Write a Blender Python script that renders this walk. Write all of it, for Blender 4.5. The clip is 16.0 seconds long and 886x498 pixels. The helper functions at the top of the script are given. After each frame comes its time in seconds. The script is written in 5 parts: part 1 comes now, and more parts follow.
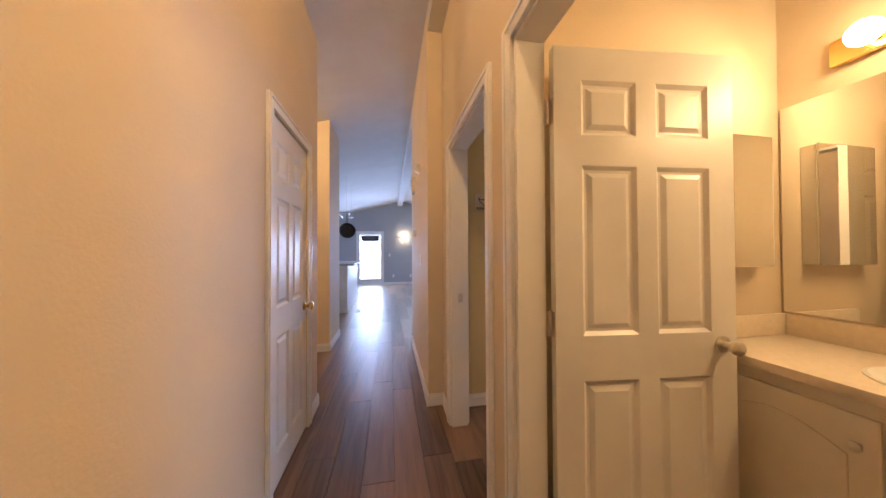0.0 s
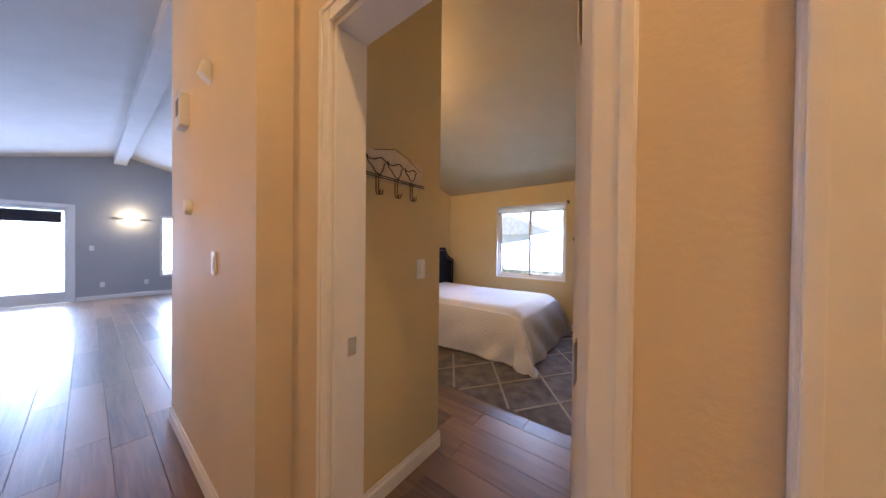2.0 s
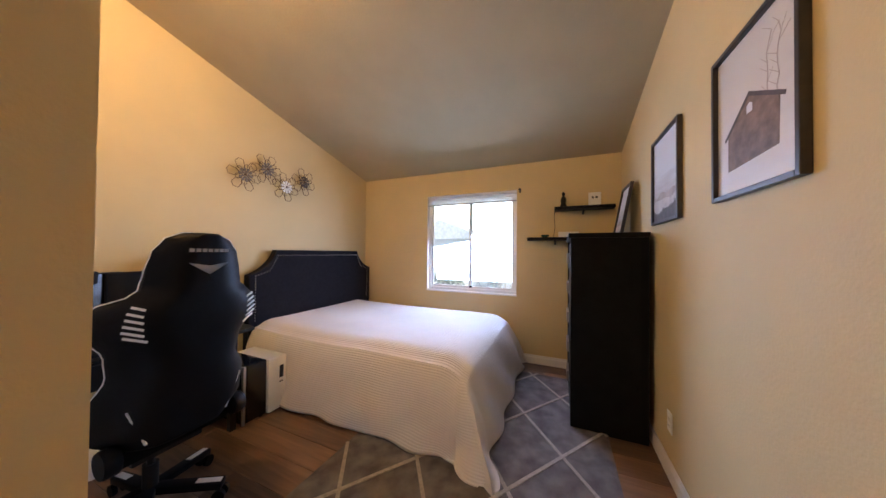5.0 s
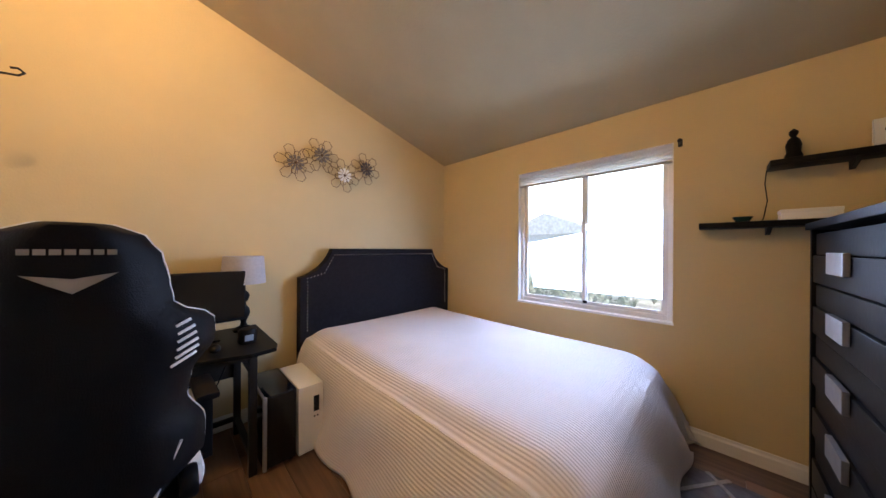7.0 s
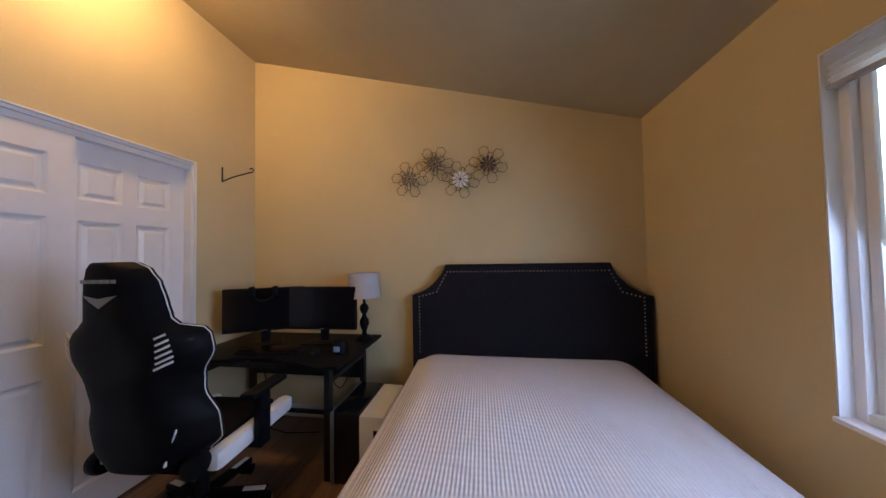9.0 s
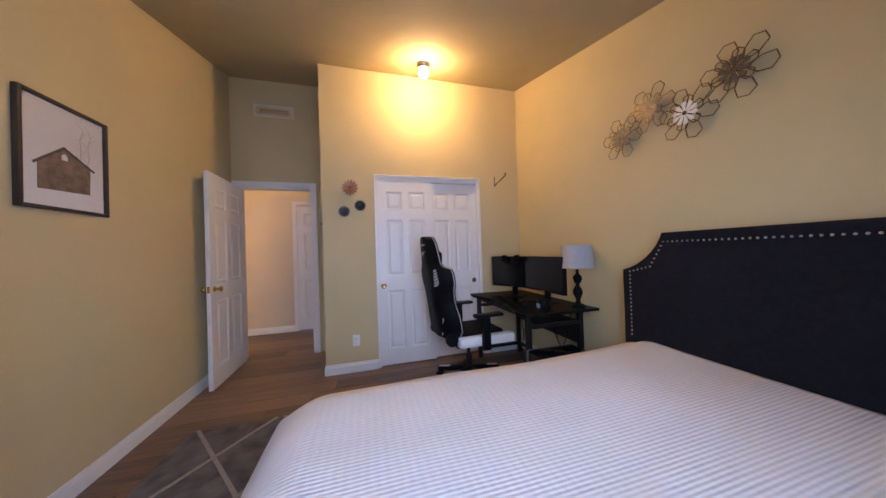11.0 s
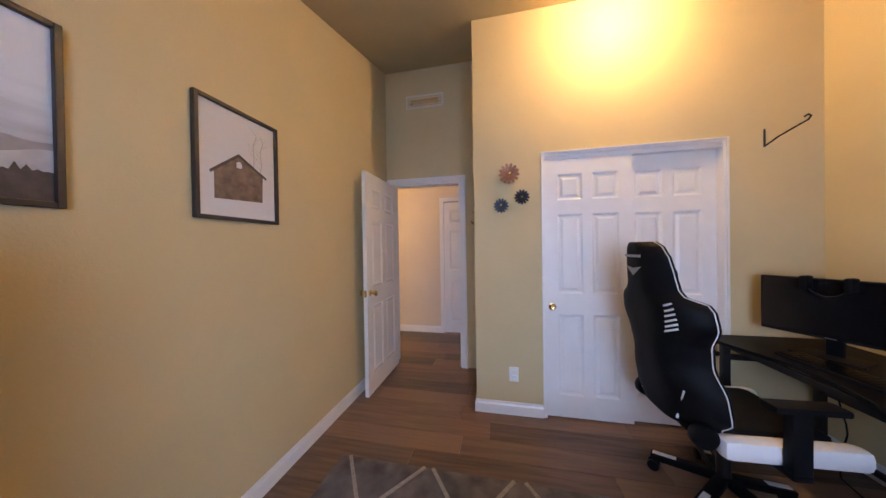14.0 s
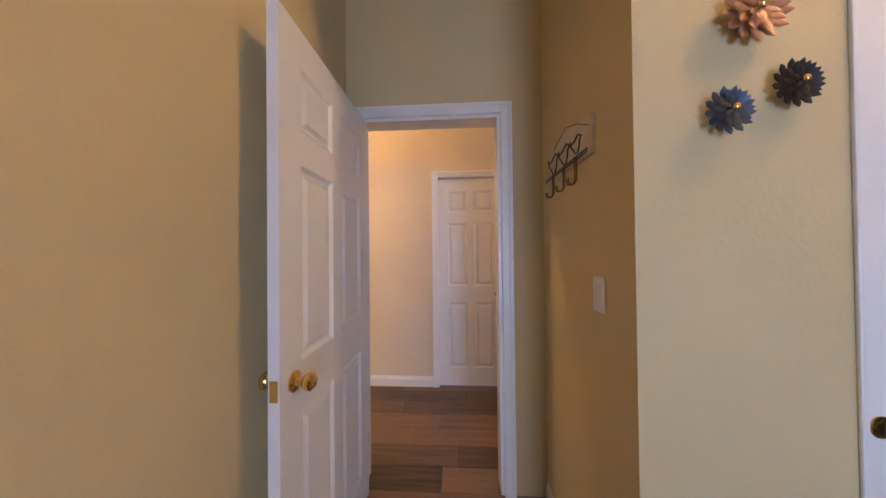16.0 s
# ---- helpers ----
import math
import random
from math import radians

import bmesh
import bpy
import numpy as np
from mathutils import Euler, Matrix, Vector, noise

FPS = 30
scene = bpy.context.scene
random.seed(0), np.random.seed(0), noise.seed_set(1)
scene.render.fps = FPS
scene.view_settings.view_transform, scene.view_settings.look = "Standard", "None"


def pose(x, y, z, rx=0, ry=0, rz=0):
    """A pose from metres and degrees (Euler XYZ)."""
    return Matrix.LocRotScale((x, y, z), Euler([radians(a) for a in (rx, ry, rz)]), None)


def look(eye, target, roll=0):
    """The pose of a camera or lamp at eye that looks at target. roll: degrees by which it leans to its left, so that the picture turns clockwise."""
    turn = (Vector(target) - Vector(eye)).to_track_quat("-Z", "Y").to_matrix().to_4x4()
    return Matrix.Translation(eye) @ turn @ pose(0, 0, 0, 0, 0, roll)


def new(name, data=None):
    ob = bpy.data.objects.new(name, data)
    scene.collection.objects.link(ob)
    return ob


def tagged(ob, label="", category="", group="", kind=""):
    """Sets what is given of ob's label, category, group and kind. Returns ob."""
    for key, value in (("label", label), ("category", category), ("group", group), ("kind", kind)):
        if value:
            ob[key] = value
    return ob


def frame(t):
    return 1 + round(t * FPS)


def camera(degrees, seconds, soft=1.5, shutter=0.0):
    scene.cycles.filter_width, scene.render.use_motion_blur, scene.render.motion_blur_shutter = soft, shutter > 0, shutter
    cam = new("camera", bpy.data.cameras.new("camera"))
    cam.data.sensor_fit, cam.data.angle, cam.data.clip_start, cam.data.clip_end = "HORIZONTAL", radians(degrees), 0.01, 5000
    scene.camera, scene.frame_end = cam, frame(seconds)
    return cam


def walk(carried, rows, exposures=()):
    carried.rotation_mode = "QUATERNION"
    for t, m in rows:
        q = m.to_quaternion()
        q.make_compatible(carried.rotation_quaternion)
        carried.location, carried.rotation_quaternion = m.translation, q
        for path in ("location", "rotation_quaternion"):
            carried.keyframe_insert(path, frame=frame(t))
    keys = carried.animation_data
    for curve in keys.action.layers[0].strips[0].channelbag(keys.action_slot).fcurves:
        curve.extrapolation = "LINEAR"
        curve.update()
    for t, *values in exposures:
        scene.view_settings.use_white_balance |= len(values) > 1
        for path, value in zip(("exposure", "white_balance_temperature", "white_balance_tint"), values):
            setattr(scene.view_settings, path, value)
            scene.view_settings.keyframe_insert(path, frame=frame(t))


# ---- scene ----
cam = camera(116.8, 16.0)
EXPOSURES = [(0.0, 0.27), (1.0, 0.27), (2.0, 0.38), (3.0, 0.45), (5.5, 0.5), (7.5, 0.2), (9.0, -0.45), (10.0, -0.25), (12.5, 0.1), (14.0, 0.2), (16.0, 0.35)]
PATH = [
    (0, (0.098, 0.211, 1.295), (0.483, 2.173, 1.32), -0.3),
    (0.5, (0.02, 0.491, 1.228), (0.674, 2.38, 1.244), 0.0),
    (1, (-0.085, 0.744, 1.207), (0.904, 2.482, 1.208), 0.3),
    (1.5, (-0.096, 1.034, 1.234), (1.223, 2.537, 1.225), 0.5),
    (2, (0.032, 1.333, 1.319), (1.621, 2.549, 1.301), 0.6),
    (2.5, (0.234, 1.61, 1.354), (2.009, 2.532, 1.38), 0.1),
    (3, (0.49, 1.793, 1.342), (2.367, 2.48, 1.39), 0.3),
    (5.3, (1.42, 1.936, 1.289), (3.23, 2.787, 1.304), 0.7),
    (5.5, (1.497, 1.943, 1.312), (3.28, 2.849, 1.32), 0.7),
    (6, (1.697, 2.007, 1.348), (3.398, 3.058, 1.353), 0.6),
    (6.5, (1.927, 2.116, 1.346), (3.514, 3.334, 1.346), 0.5),
    (7, (2.176, 2.223, 1.303), (3.596, 3.632, 1.302), 0.3),
    (7.5, (2.463, 2.287, 1.295), (3.636, 3.906, 1.298), 0.1),
    (8, (2.794, 2.345, 1.326), (3.604, 4.174, 1.34), -0.1),
    (8.5, (3.14, 2.405, 1.345), (3.449, 4.381, 1.391), -0.3),
    (9, (3.488, 2.496, 1.365), (3.205, 4.475, 1.42), -1.0),
    (9.5, (3.836, 2.589, 1.342), (2.975, 4.392, 1.409), -1.3),
    (10, (4.17, 2.665, 1.293), (2.789, 4.11, 1.358), -1.4),
    (10.2, (4.259, 2.695, 1.275), (2.72, 3.972, 1.325), -1.6),
    (12.3, (4.511, 3.08, 1.217), (2.539, 2.75, 1.216), -1.2),
    (12.5, (4.456, 3.064, 1.24), (2.493, 2.682, 1.237), -1.2),
    (13, (4.256, 2.975, 1.289), (2.306, 2.529, 1.278), -1.0),
    (13.5, (3.991, 2.818, 1.306), (2.041, 2.374, 1.289), -0.9),
    (14, (3.687, 2.653, 1.355), (1.731, 2.236, 1.339), -0.9),
    (14.5, (3.349, 2.477, 1.378), (1.384, 2.105, 1.369), -0.7),
    (15, (2.98, 2.259, 1.379), (1.001, 1.97, 1.378), -0.6),
    (15.5, (2.581, 2.085, 1.356), (0.591, 1.891, 1.368), -0.7),
    (16, (2.182, 1.979, 1.328), (0.185, 1.861, 1.348), -0.6),
]
walk(cam, [(t, look(eye, target, roll)) for t, eye, target, roll in PATH], EXPOSURES)

# ---- world and light ----
world = bpy.data.worlds.new("sky")
scene.world = world
world.use_nodes = True
wn = world.node_tree
sky = wn.nodes.new("ShaderNodeTexSky")
sky.sky_type = "NISHITA"
sky.sun_disc = False
sky.sun_elevation, sky.sun_rotation = radians(48), radians(214)
wn.links.new(sky.outputs[0], wn.nodes["Background"].inputs[0])
wn.nodes["Background"].inputs[1].default_value = 0.15


def lamp(name, kind, m, watts, colour, size=0.1, size_y=None):
    data = bpy.data.lights.new(name, kind)
    data.energy, data.color = watts, colour
    if kind == "AREA":
        data.shape, data.size, data.size_y = "RECTANGLE", size, size_y or size
        data.spread = radians(165)
    elif kind == "POINT":
        data.shadow_soft_size = size
    elif kind == "SUN":
        data.angle = radians(size)
    ob = new(name, data)
    ob.matrix_world = m
    return ob


WARM = (1.0, 0.63, 0.30)
DAY = (0.43, 0.58, 1.0)
lamp("sun", "SUN", look((-20, -30, 45), (0, 0, 0)), 3.0, (1.0, 0.95, 0.88), 0.5)
lamp("window_daylight", "AREA", look((4.80, 3.03, 1.40), (3.0, 2.93, 0.78)), 37, DAY, 1.10, 1.05)
lamp("patio_daylight", "AREA", look((-0.66, 11.62, 1.1), (-0.66, 5, 0.9)), 130, DAY, 0.8, 1.7)
lamp("living_daylight", "AREA", look((1.67, 11.62, 1.3), (1.67, 5, 0.9)), 110, DAY, 0.9, 1.4)
# Added fill lamp in the kitchen; no window is built on that side.
lamp("kitchen_fill", "AREA", look((-3.4, 7.5, 1.6), (0, 7.5, 1.2)), 55, DAY, 1.2, 1.2)

# ---- materials ----


def rgb(c):
    return (c[0], c[1], c[2], 1.0)


def mat(name, colour, rough=0.6, metal=0.0, vary=0.08, scale=6.0, bump=0.0, bump_scale=120.0, per_object=0.0, coat=0.0):
    """Paint, cloth, wood or metal with stains at one scale and relief at another."""
    m = bpy.data.materials.new(name)
    m.use_nodes = True
    t, b = m.node_tree, m.node_tree.nodes["Principled BSDF"]
    b.inputs["Roughness"].default_value, b.inputs["Metallic"].default_value = rough, metal
    b.inputs["Coat Weight"].default_value = coat
    co = t.nodes.new("ShaderNodeTexCoord")
    n = t.nodes.new("ShaderNodeTexNoise")
    n.inputs["Scale"].default_value, n.inputs["Detail"].default_value = scale, 5.0
    t.links.new(co.outputs["Object"], n.inputs["Vector"])
    r = t.nodes.new("ShaderNodeMapRange")
    r.inputs[1].default_value, r.inputs[2].default_value = 0.3, 0.7
    r.inputs[3].default_value, r.inputs[4].default_value = 1 - vary, 1 + vary
    t.links.new(n.outputs["Fac"], r.inputs[0])
    value = r.outputs[0]
    if per_object:
        info = t.nodes.new("ShaderNodeObjectInfo")
        r2 = t.nodes.new("ShaderNodeMapRange")
        r2.inputs[3].default_value, r2.inputs[4].default_value = 1 - per_object, 1 + per_object
        t.links.new(info.outputs["Random"], r2.inputs[0])
        mul = t.nodes.new("ShaderNodeMath")
        mul.operation = "MULTIPLY"
        t.links.new(value, mul.inputs[0])
        t.links.new(r2.outputs[0], mul.inputs[1])
        value = mul.outputs[0]
    mix = t.nodes.new("ShaderNodeVectorMath")
    mix.operation = "SCALE"
    mix.inputs[0].default_value = colour
    t.links.new(value, mix.inputs["Scale"])
    t.links.new(mix.outputs[0], b.inputs["Base Color"])
    if bump:
        n2 = t.nodes.new("ShaderNodeTexNoise")
        n2.inputs["Scale"].default_value, n2.inputs["Detail"].default_value = bump_scale, 3.0
        t.links.new(co.outputs["Object"], n2.inputs["Vector"])
        bp = t.nodes.new("ShaderNodeBump")
        bp.inputs["Strength"].default_value, bp.inputs["Distance"].default_value = bump, 0.004
        t.links.new(n2.outputs["Fac"], bp.inputs["Height"])
        t.links.new(bp.outputs[0], b.inputs["Normal"])
    return m


def glow(name, colour, strength):
    m = bpy.data.materials.new(name)
    m.use_nodes = True
    b = m.node_tree.nodes["Principled BSDF"]
    b.inputs["Base Color"].default_value = rgb(colour)
    b.inputs["Emission Color"].default_value = rgb(colour)
    b.inputs["Emission Strength"].default_value = strength
    return m


def glassy(name, tint=(1, 1, 1)):
    m = bpy.data.materials.new(name)
    m.use_nodes = True
    b = m.node_tree.nodes["Principled BSDF"]
    b.inputs["Base Color"].default_value = rgb(tint)
    b.inputs["Roughness"].default_value, b.inputs["Transmission Weight"].default_value, b.inputs["IOR"].default_value = 0.0, 1.0, 1.45
    return m


def wood_floor(name, dark, light, island=False):
    """Vinyl planks: long grain, plank-to-plank shade, satin finish."""
    m = mat(name, dark, 0.33, vary=0.1)
    t, b = m.node_tree, m.node_tree.nodes["Principled BSDF"]
    co = t.nodes.new("ShaderNodeTexCoord")
    pick = t.nodes.new("ShaderNodeNewGeometry" if island else "ShaderNodeObjectInfo")
    rnd = pick.outputs["Random Per Island" if island else "Random"]
    shift = t.nodes.new("ShaderNodeVectorMath")
    shift.operation = "MULTIPLY_ADD"
    shift.inputs[1].default_value = (1, 1, 1)
    t.links.new(co.outputs["Object"], shift.inputs[0])
    t.links.new(rnd, shift.inputs[2])
    mp = t.nodes.new("ShaderNodeMapping")
    mp.inputs["Scale"].default_value = (26, 1.6, 1)
    t.links.new(shift.outputs[0], mp.inputs["Vector"])
    n = t.nodes.new("ShaderNodeTexNoise")
    n.inputs["Scale"].default_value, n.inputs["Detail"].default_value, n.inputs["Distortion"].default_value = 1.3, 7, 0.6
    t.links.new(mp.outputs[0], n.inputs["Vector"])
    add = t.nodes.new("ShaderNodeMath")
    add.operation = "MULTIPLY_ADD"
    add.inputs[1].default_value = 0.55
    t.links.new(rnd, add.inputs[0])
    half = t.nodes.new("ShaderNodeMath")
    half.operation = "MULTIPLY"
    half.inputs[1].default_value = 0.75
    t.links.new(n.outputs["Fac"], half.inputs[0])
    t.links.new(half.outputs[0], add.inputs[2])
    ramp = t.nodes.new("ShaderNodeValToRGB")
    ramp.color_ramp.elements[0].position, ramp.color_ramp.elements[0].color = 0.25, rgb(dark)
    ramp.color_ramp.elements[1].position, ramp.color_ramp.elements[1].color = 0.85, rgb(light)
    t.links.new(add.outputs[0], ramp.inputs[0])
    t.links.new(ramp.outputs[0], b.inputs["Base Color"])
    bp = t.nodes.new("ShaderNodeBump")
    bp.inputs["Strength"].default_value, bp.inputs["Distance"].default_value = 0.12, 0.003
    t.links.new(n.outputs["Fac"], bp.inputs["Height"])
    t.links.new(bp.outputs[0], b.inputs["Normal"])
    return m


WALL_TAN = mat("wall_tan_paint", (0.605, 0.478, 0.256), 0.75, vary=0.03, scale=2.5, bump=0.25, bump_scale=90)
WALL_HALL = mat("wall_beige_paint", (0.66, 0.55, 0.41), 0.7, vary=0.03, scale=2.5, bump=0.25, bump_scale=90)
WALL_GREY = mat("wall_grey_paint", (0.40, 0.41, 0.43), 0.7, vary=0.03, scale=2.5, bump=0.25, bump_scale=90)
# Same tan as the walls, with the slope's dimness mixed into the colour.
CEIL_DIM = mat("wall_tan_dimmed", (0.45, 0.37, 0.215), 0.85, vary=0.04, scale=3, bump=0.4, bump_scale=60)
CEIL_HALL = mat("hall_ceiling_paint", (0.62, 0.59, 0.55), 0.85, vary=0.04, scale=3, bump=0.4, bump_scale=60)
WHITE = mat("white_gloss_paint", (0.78, 0.76, 0.73), 0.35, vary=0.02, scale=9, bump=0.06, bump_scale=70)
PLASTIC = mat("white_plastic", (0.8, 0.79, 0.76), 0.4, vary=0.02)
BRASS = mat("brass", (0.80, 0.56, 0.22), 0.22, 1.0, vary=0.06, scale=30)
NICKEL = mat("brushed_nickel", (0.66, 0.62, 0.56), 0.3, 1.0, vary=0.06, scale=30)
CHROME = mat("chrome", (0.8, 0.8, 0.8), 0.08, 1.0, vary=0.03)
BLACK_METAL = mat("black_metal", (0.010, 0.010, 0.010), 0.45, 0.3, vary=0.15, scale=20)
BRONZE = mat("bronze_wire", (0.16, 0.10, 0.05), 0.4, 0.8, vary=0.2, scale=20)
BLACK_WOOD = mat("black_wood", (0.0045, 0.0045, 0.005), 0.45, vary=0.35, scale=12, bump=0.12, bump_scale=40)
BLACK_LEATHER = mat("black_leather", (0.0032, 0.0032, 0.004), 0.55, vary=0.2, scale=14, bump=0.35, bump_scale=260)
BLACK_PLASTIC = mat("black_plastic", (0.006, 0.006, 0.007), 0.45, vary=0.1)
SCREEN = mat("dark_screen", (0.004, 0.004, 0.005), 0.25, vary=0.05)
WHITE_LEATHER = mat("white_leather", (0.75, 0.73, 0.70), 0.45, vary=0.05, bump=0.2, bump_scale=200)
HEADBOARD_CLOTH = mat("charcoal_linen", (0.012, 0.012, 0.016), 0.9, vary=0.2, scale=40, bump=0.5, bump_scale=500)
SHADE_CLOTH = mat("grey_linen_shade", (0.42, 0.40, 0.40), 0.85, vary=0.06, scale=60, bump=0.4, bump_scale=400)
COUNTER = mat("cream_laminate", (0.72, 0.63, 0.52), 0.35, vary=0.05, scale=40)
CABINET = mat("cream_cabinet_paint", (0.70, 0.64, 0.55), 0.45, vary=0.03)
SILVER_PLATE = mat("satin_silver_plate", (0.36, 0.35, 0.35), 0.38, 0.85, vary=0.08, scale=20)
CORAL = mat("coral_metal_petals", (0.40, 0.19, 0.11), 0.45, 0.3, vary=0.2, scale=30)
NAVY = mat("navy_metal_petals", (0.026, 0.029, 0.042), 0.4, 0.4, vary=0.2, scale=30)
SLATE = mat("slate_blue_petals", (0.055, 0.075, 0.105), 0.4, 0.4, vary=0.2, scale=30)
RUG_LINE = mat("cream_rug_pile", (0.36, 0.32, 0.28), 0.95, vary=0.2, scale=50, bump=0.8, bump_scale=400)
RUG_PILE = mat("grey_rug_pile", (0.13, 0.115, 0.115), 0.95, vary=0.45, scale=9, bump=0.9, bump_scale=300)
MIRROR = mat("mirror_silver", (0.86, 0.87, 0.86), 0.01, 1.0, vary=0.0)
GLASS = glassy("window_glass")
DAYGLOW = glow("overcast_haze", (0.76, 0.89, 1.0), 3.0)
BULB = glow("lit_bulb", (1.0, 0.72, 0.38), 22.0)
PLANK = wood_floor("plank_vinyl", (0.040, 0.023, 0.014), (0.24, 0.136, 0.080))
PLANK_FAR = wood_floor("plank_vinyl_far", (0.040, 0.023, 0.014), (0.24, 0.136, 0.080), True)


def quilt(name):
    """White quilted cotton: fine ribs across a waffle of stitched rows."""
    m = mat(name, (0.70, 0.66, 0.64), 0.9, vary=0.03, scale=4)
    t, b = m.node_tree, m.node_tree.nodes["Principled BSDF"]
    uv = t.nodes.new("ShaderNodeUVMap")
    waves = []
    for axis, size in (("X", 66.0), ("Y", 34.0)):
        w = t.nodes.new("ShaderNodeTexWave")
        w.bands_direction = axis
        w.inputs["Scale"].default_value, w.inputs["Distortion"].default_value = size * 0.31, 0.35
        w.inputs["Detail"].default_value = 1.0
        t.links.new(uv.outputs[0], w.inputs["Vector"])
        waves.append(w)
    mul = t.nodes.new("ShaderNodeMath")
    mul.operation = "MULTIPLY_ADD"
    mul.inputs[1].default_value = 0.25
    t.links.new(waves[1].outputs["Fac"], mul.inputs[0])
    t.links.new(waves[0].outputs["Fac"], mul.inputs[2])
    bp = t.nodes.new("ShaderNodeBump")
    bp.inputs["Strength"].default_value, bp.inputs["Distance"].default_value = 0.38, 0.005
    t.links.new(mul.outputs[0], bp.inputs["Height"])
    t.links.new(bp.outputs[0], b.inputs["Normal"])
    return m


QUILT = quilt("white_quilt")


def translucent(name, colour):
    """Thin pleated cloth that lets daylight through."""
    m = bpy.data.materials.new(name)
    m.use_nodes = True
    t = m.node_tree
    b = t.nodes["Principled BSDF"]
    b.inputs["Base Color"].default_value, b.inputs["Roughness"].default_value = rgb(colour), 0.8
    tr = t.nodes.new("ShaderNodeBsdfTranslucent")
    tr.inputs[0].default_value = rgb(colour)
    mx = t.nodes.new("ShaderNodeMixShader")
    mx.inputs[0].default_value = 0.85
    t.links.new(b.outputs[0], mx.inputs[1])
    t.links.new(tr.outputs[0], mx.inputs[2])
    t.links.new(mx.outputs[0], t.nodes["Material Output"].inputs["Surface"])
    return m


BLIND = translucent("white_blind_cloth", (0.93, 0.94, 0.97))

# ---- mesh tools ----


def box(bm, x0, x1, y0, y1, z0, z1, bevel=0.0, m=None):
    r = bmesh.ops.create_cube(bm, size=1.0)
    vs = r["verts"]
    bmesh.ops.scale(bm, vec=(x1 - x0, y1 - y0, z1 - z0), verts=vs)
    bmesh.ops.translate(bm, vec=((x0 + x1) / 2, (y0 + y1) / 2, (z0 + z1) / 2), verts=vs)
    if bevel:
        es = list({e for v in vs for e in v.link_edges})
        out = bmesh.ops.bevel(bm, geom=es, offset=bevel, segments=2, affect="EDGES", profile=0.6)
        vs = list({v for f in out["faces"] for v in f.verts} | {v for v in vs if v.is_valid})
    if m is not None:
        bmesh.ops.transform(bm, matrix=m, verts=vs)
    return vs


def rod(bm, a, b, r0, r1=None, seg=12):
    a, b = Vector(a), Vector(b)
    d = b - a
    out = bmesh.ops.create_cone(bm, cap_ends=True, segments=seg, radius1=r0, radius2=r0 if r1 is None else r1, depth=d.length)
    m = Matrix.Translation((a + b) / 2) @ d.to_track_quat("Z", "Y").to_matrix().to_4x4()
    bmesh.ops.transform(bm, matrix=m, verts=out["verts"])
    return out["verts"]


def ball(bm, c, r, scale=(1, 1, 1), seg=14):
    out = bmesh.ops.create_uvsphere(bm, u_segments=seg, v_segments=seg // 2 + 2, radius=r)
    bmesh.ops.scale(bm, vec=scale, verts=out["verts"])
    bmesh.ops.translate(bm, vec=c, verts=out["verts"])


def lathe(bm, profile, c=(0, 0, 0), seg=24):
    rings = []
    for r, z in profile:
        rings.append([bm.verts.new((c[0] + r * math.cos(2 * math.pi * k / seg), c[1] + r * math.sin(2 * math.pi * k / seg), c[2] + z)) for k in range(seg)])
    for p, q in zip(rings, rings[1:]):
        for k in range(seg):
            bm.faces.new((p[k], p[(k + 1) % seg], q[(k + 1) % seg], q[k]))
    for ring, flip in ((rings[0], True), (rings[-1], False)):
        bm.faces.new(ring[::-1] if flip else ring)


def slab(bm, outline, t0, t1, bevel=0.0, axis="Y"):
    """An outline in (a, z) pushed along an axis from t0 to t1."""
    place = {"Y": lambda a, z, t: (a, t, z), "X": lambda a, z, t: (t, a, z), "Z": lambda a, z, t: (a, z, t)}[axis]
    lo = [bm.verts.new(place(a, z, t0)) for a, z in outline]
    hi = [bm.verts.new(place(a, z, t1)) for a, z in outline]
    f0, f1 = bm.faces.new(lo[::-1]), bm.faces.new(hi)
    n = len(lo)
    for k in range(n):
        bm.faces.new((lo[k], lo[(k + 1) % n], hi[(k + 1) % n], hi[k]))
    if bevel:
        bmesh.ops.recalc_face_normals(bm, faces=bm.faces)
        bmesh.ops.bevel(bm, geom=list(f0.edges) + list(f1.edges), offset=bevel, segments=3, affect="EDGES", profile=0.5)


def mesh_of(name, bm, material, smooth=False):
    bmesh.ops.recalc_face_normals(bm, faces=bm.faces)
    me = bpy.data.meshes.new(name)
    bm.to_mesh(me)
    bm.free()
    me.materials.append(material)
    if smooth:
        me.polygons.foreach_set("use_smooth", [True] * len(me.polygons))
        me.set_sharp_from_angle(angle=radians(38))
    return me


def part(name, bm, material, parent=None, label="", smooth=True):
    ob = new(name, mesh_of(name, bm, material, smooth))
    ob.parent = parent
    return tagged(ob, label)


def wire(name, runs, radius, material, parent=None, cyclic=False, label=""):
    """Bent wire: a round-section curve turned into a mesh."""
    cu = bpy.data.curves.new(name, "CURVE")
    cu.dimensions, cu.bevel_depth, cu.bevel_resolution = "3D", radius, 2
    for pts in runs:
        sp = cu.splines.new("POLY")
        sp.points.add(len(pts) - 1)
        for p, q in zip(sp.points, pts):
            p.co = (*q, 1)
        sp.use_cyclic_u = cyclic
    tmp = bpy.data.objects.new(name, cu)
    me = bpy.data.meshes.new_from_object(tmp)
    bpy.data.objects.remove(tmp)
    me.materials.clear()
    me.materials.append(material)
    me.polygons.foreach_set("use_smooth", [True] * len(me.polygons))
    ob = new(name, me)
    ob.parent = parent
    return tagged(ob, label)


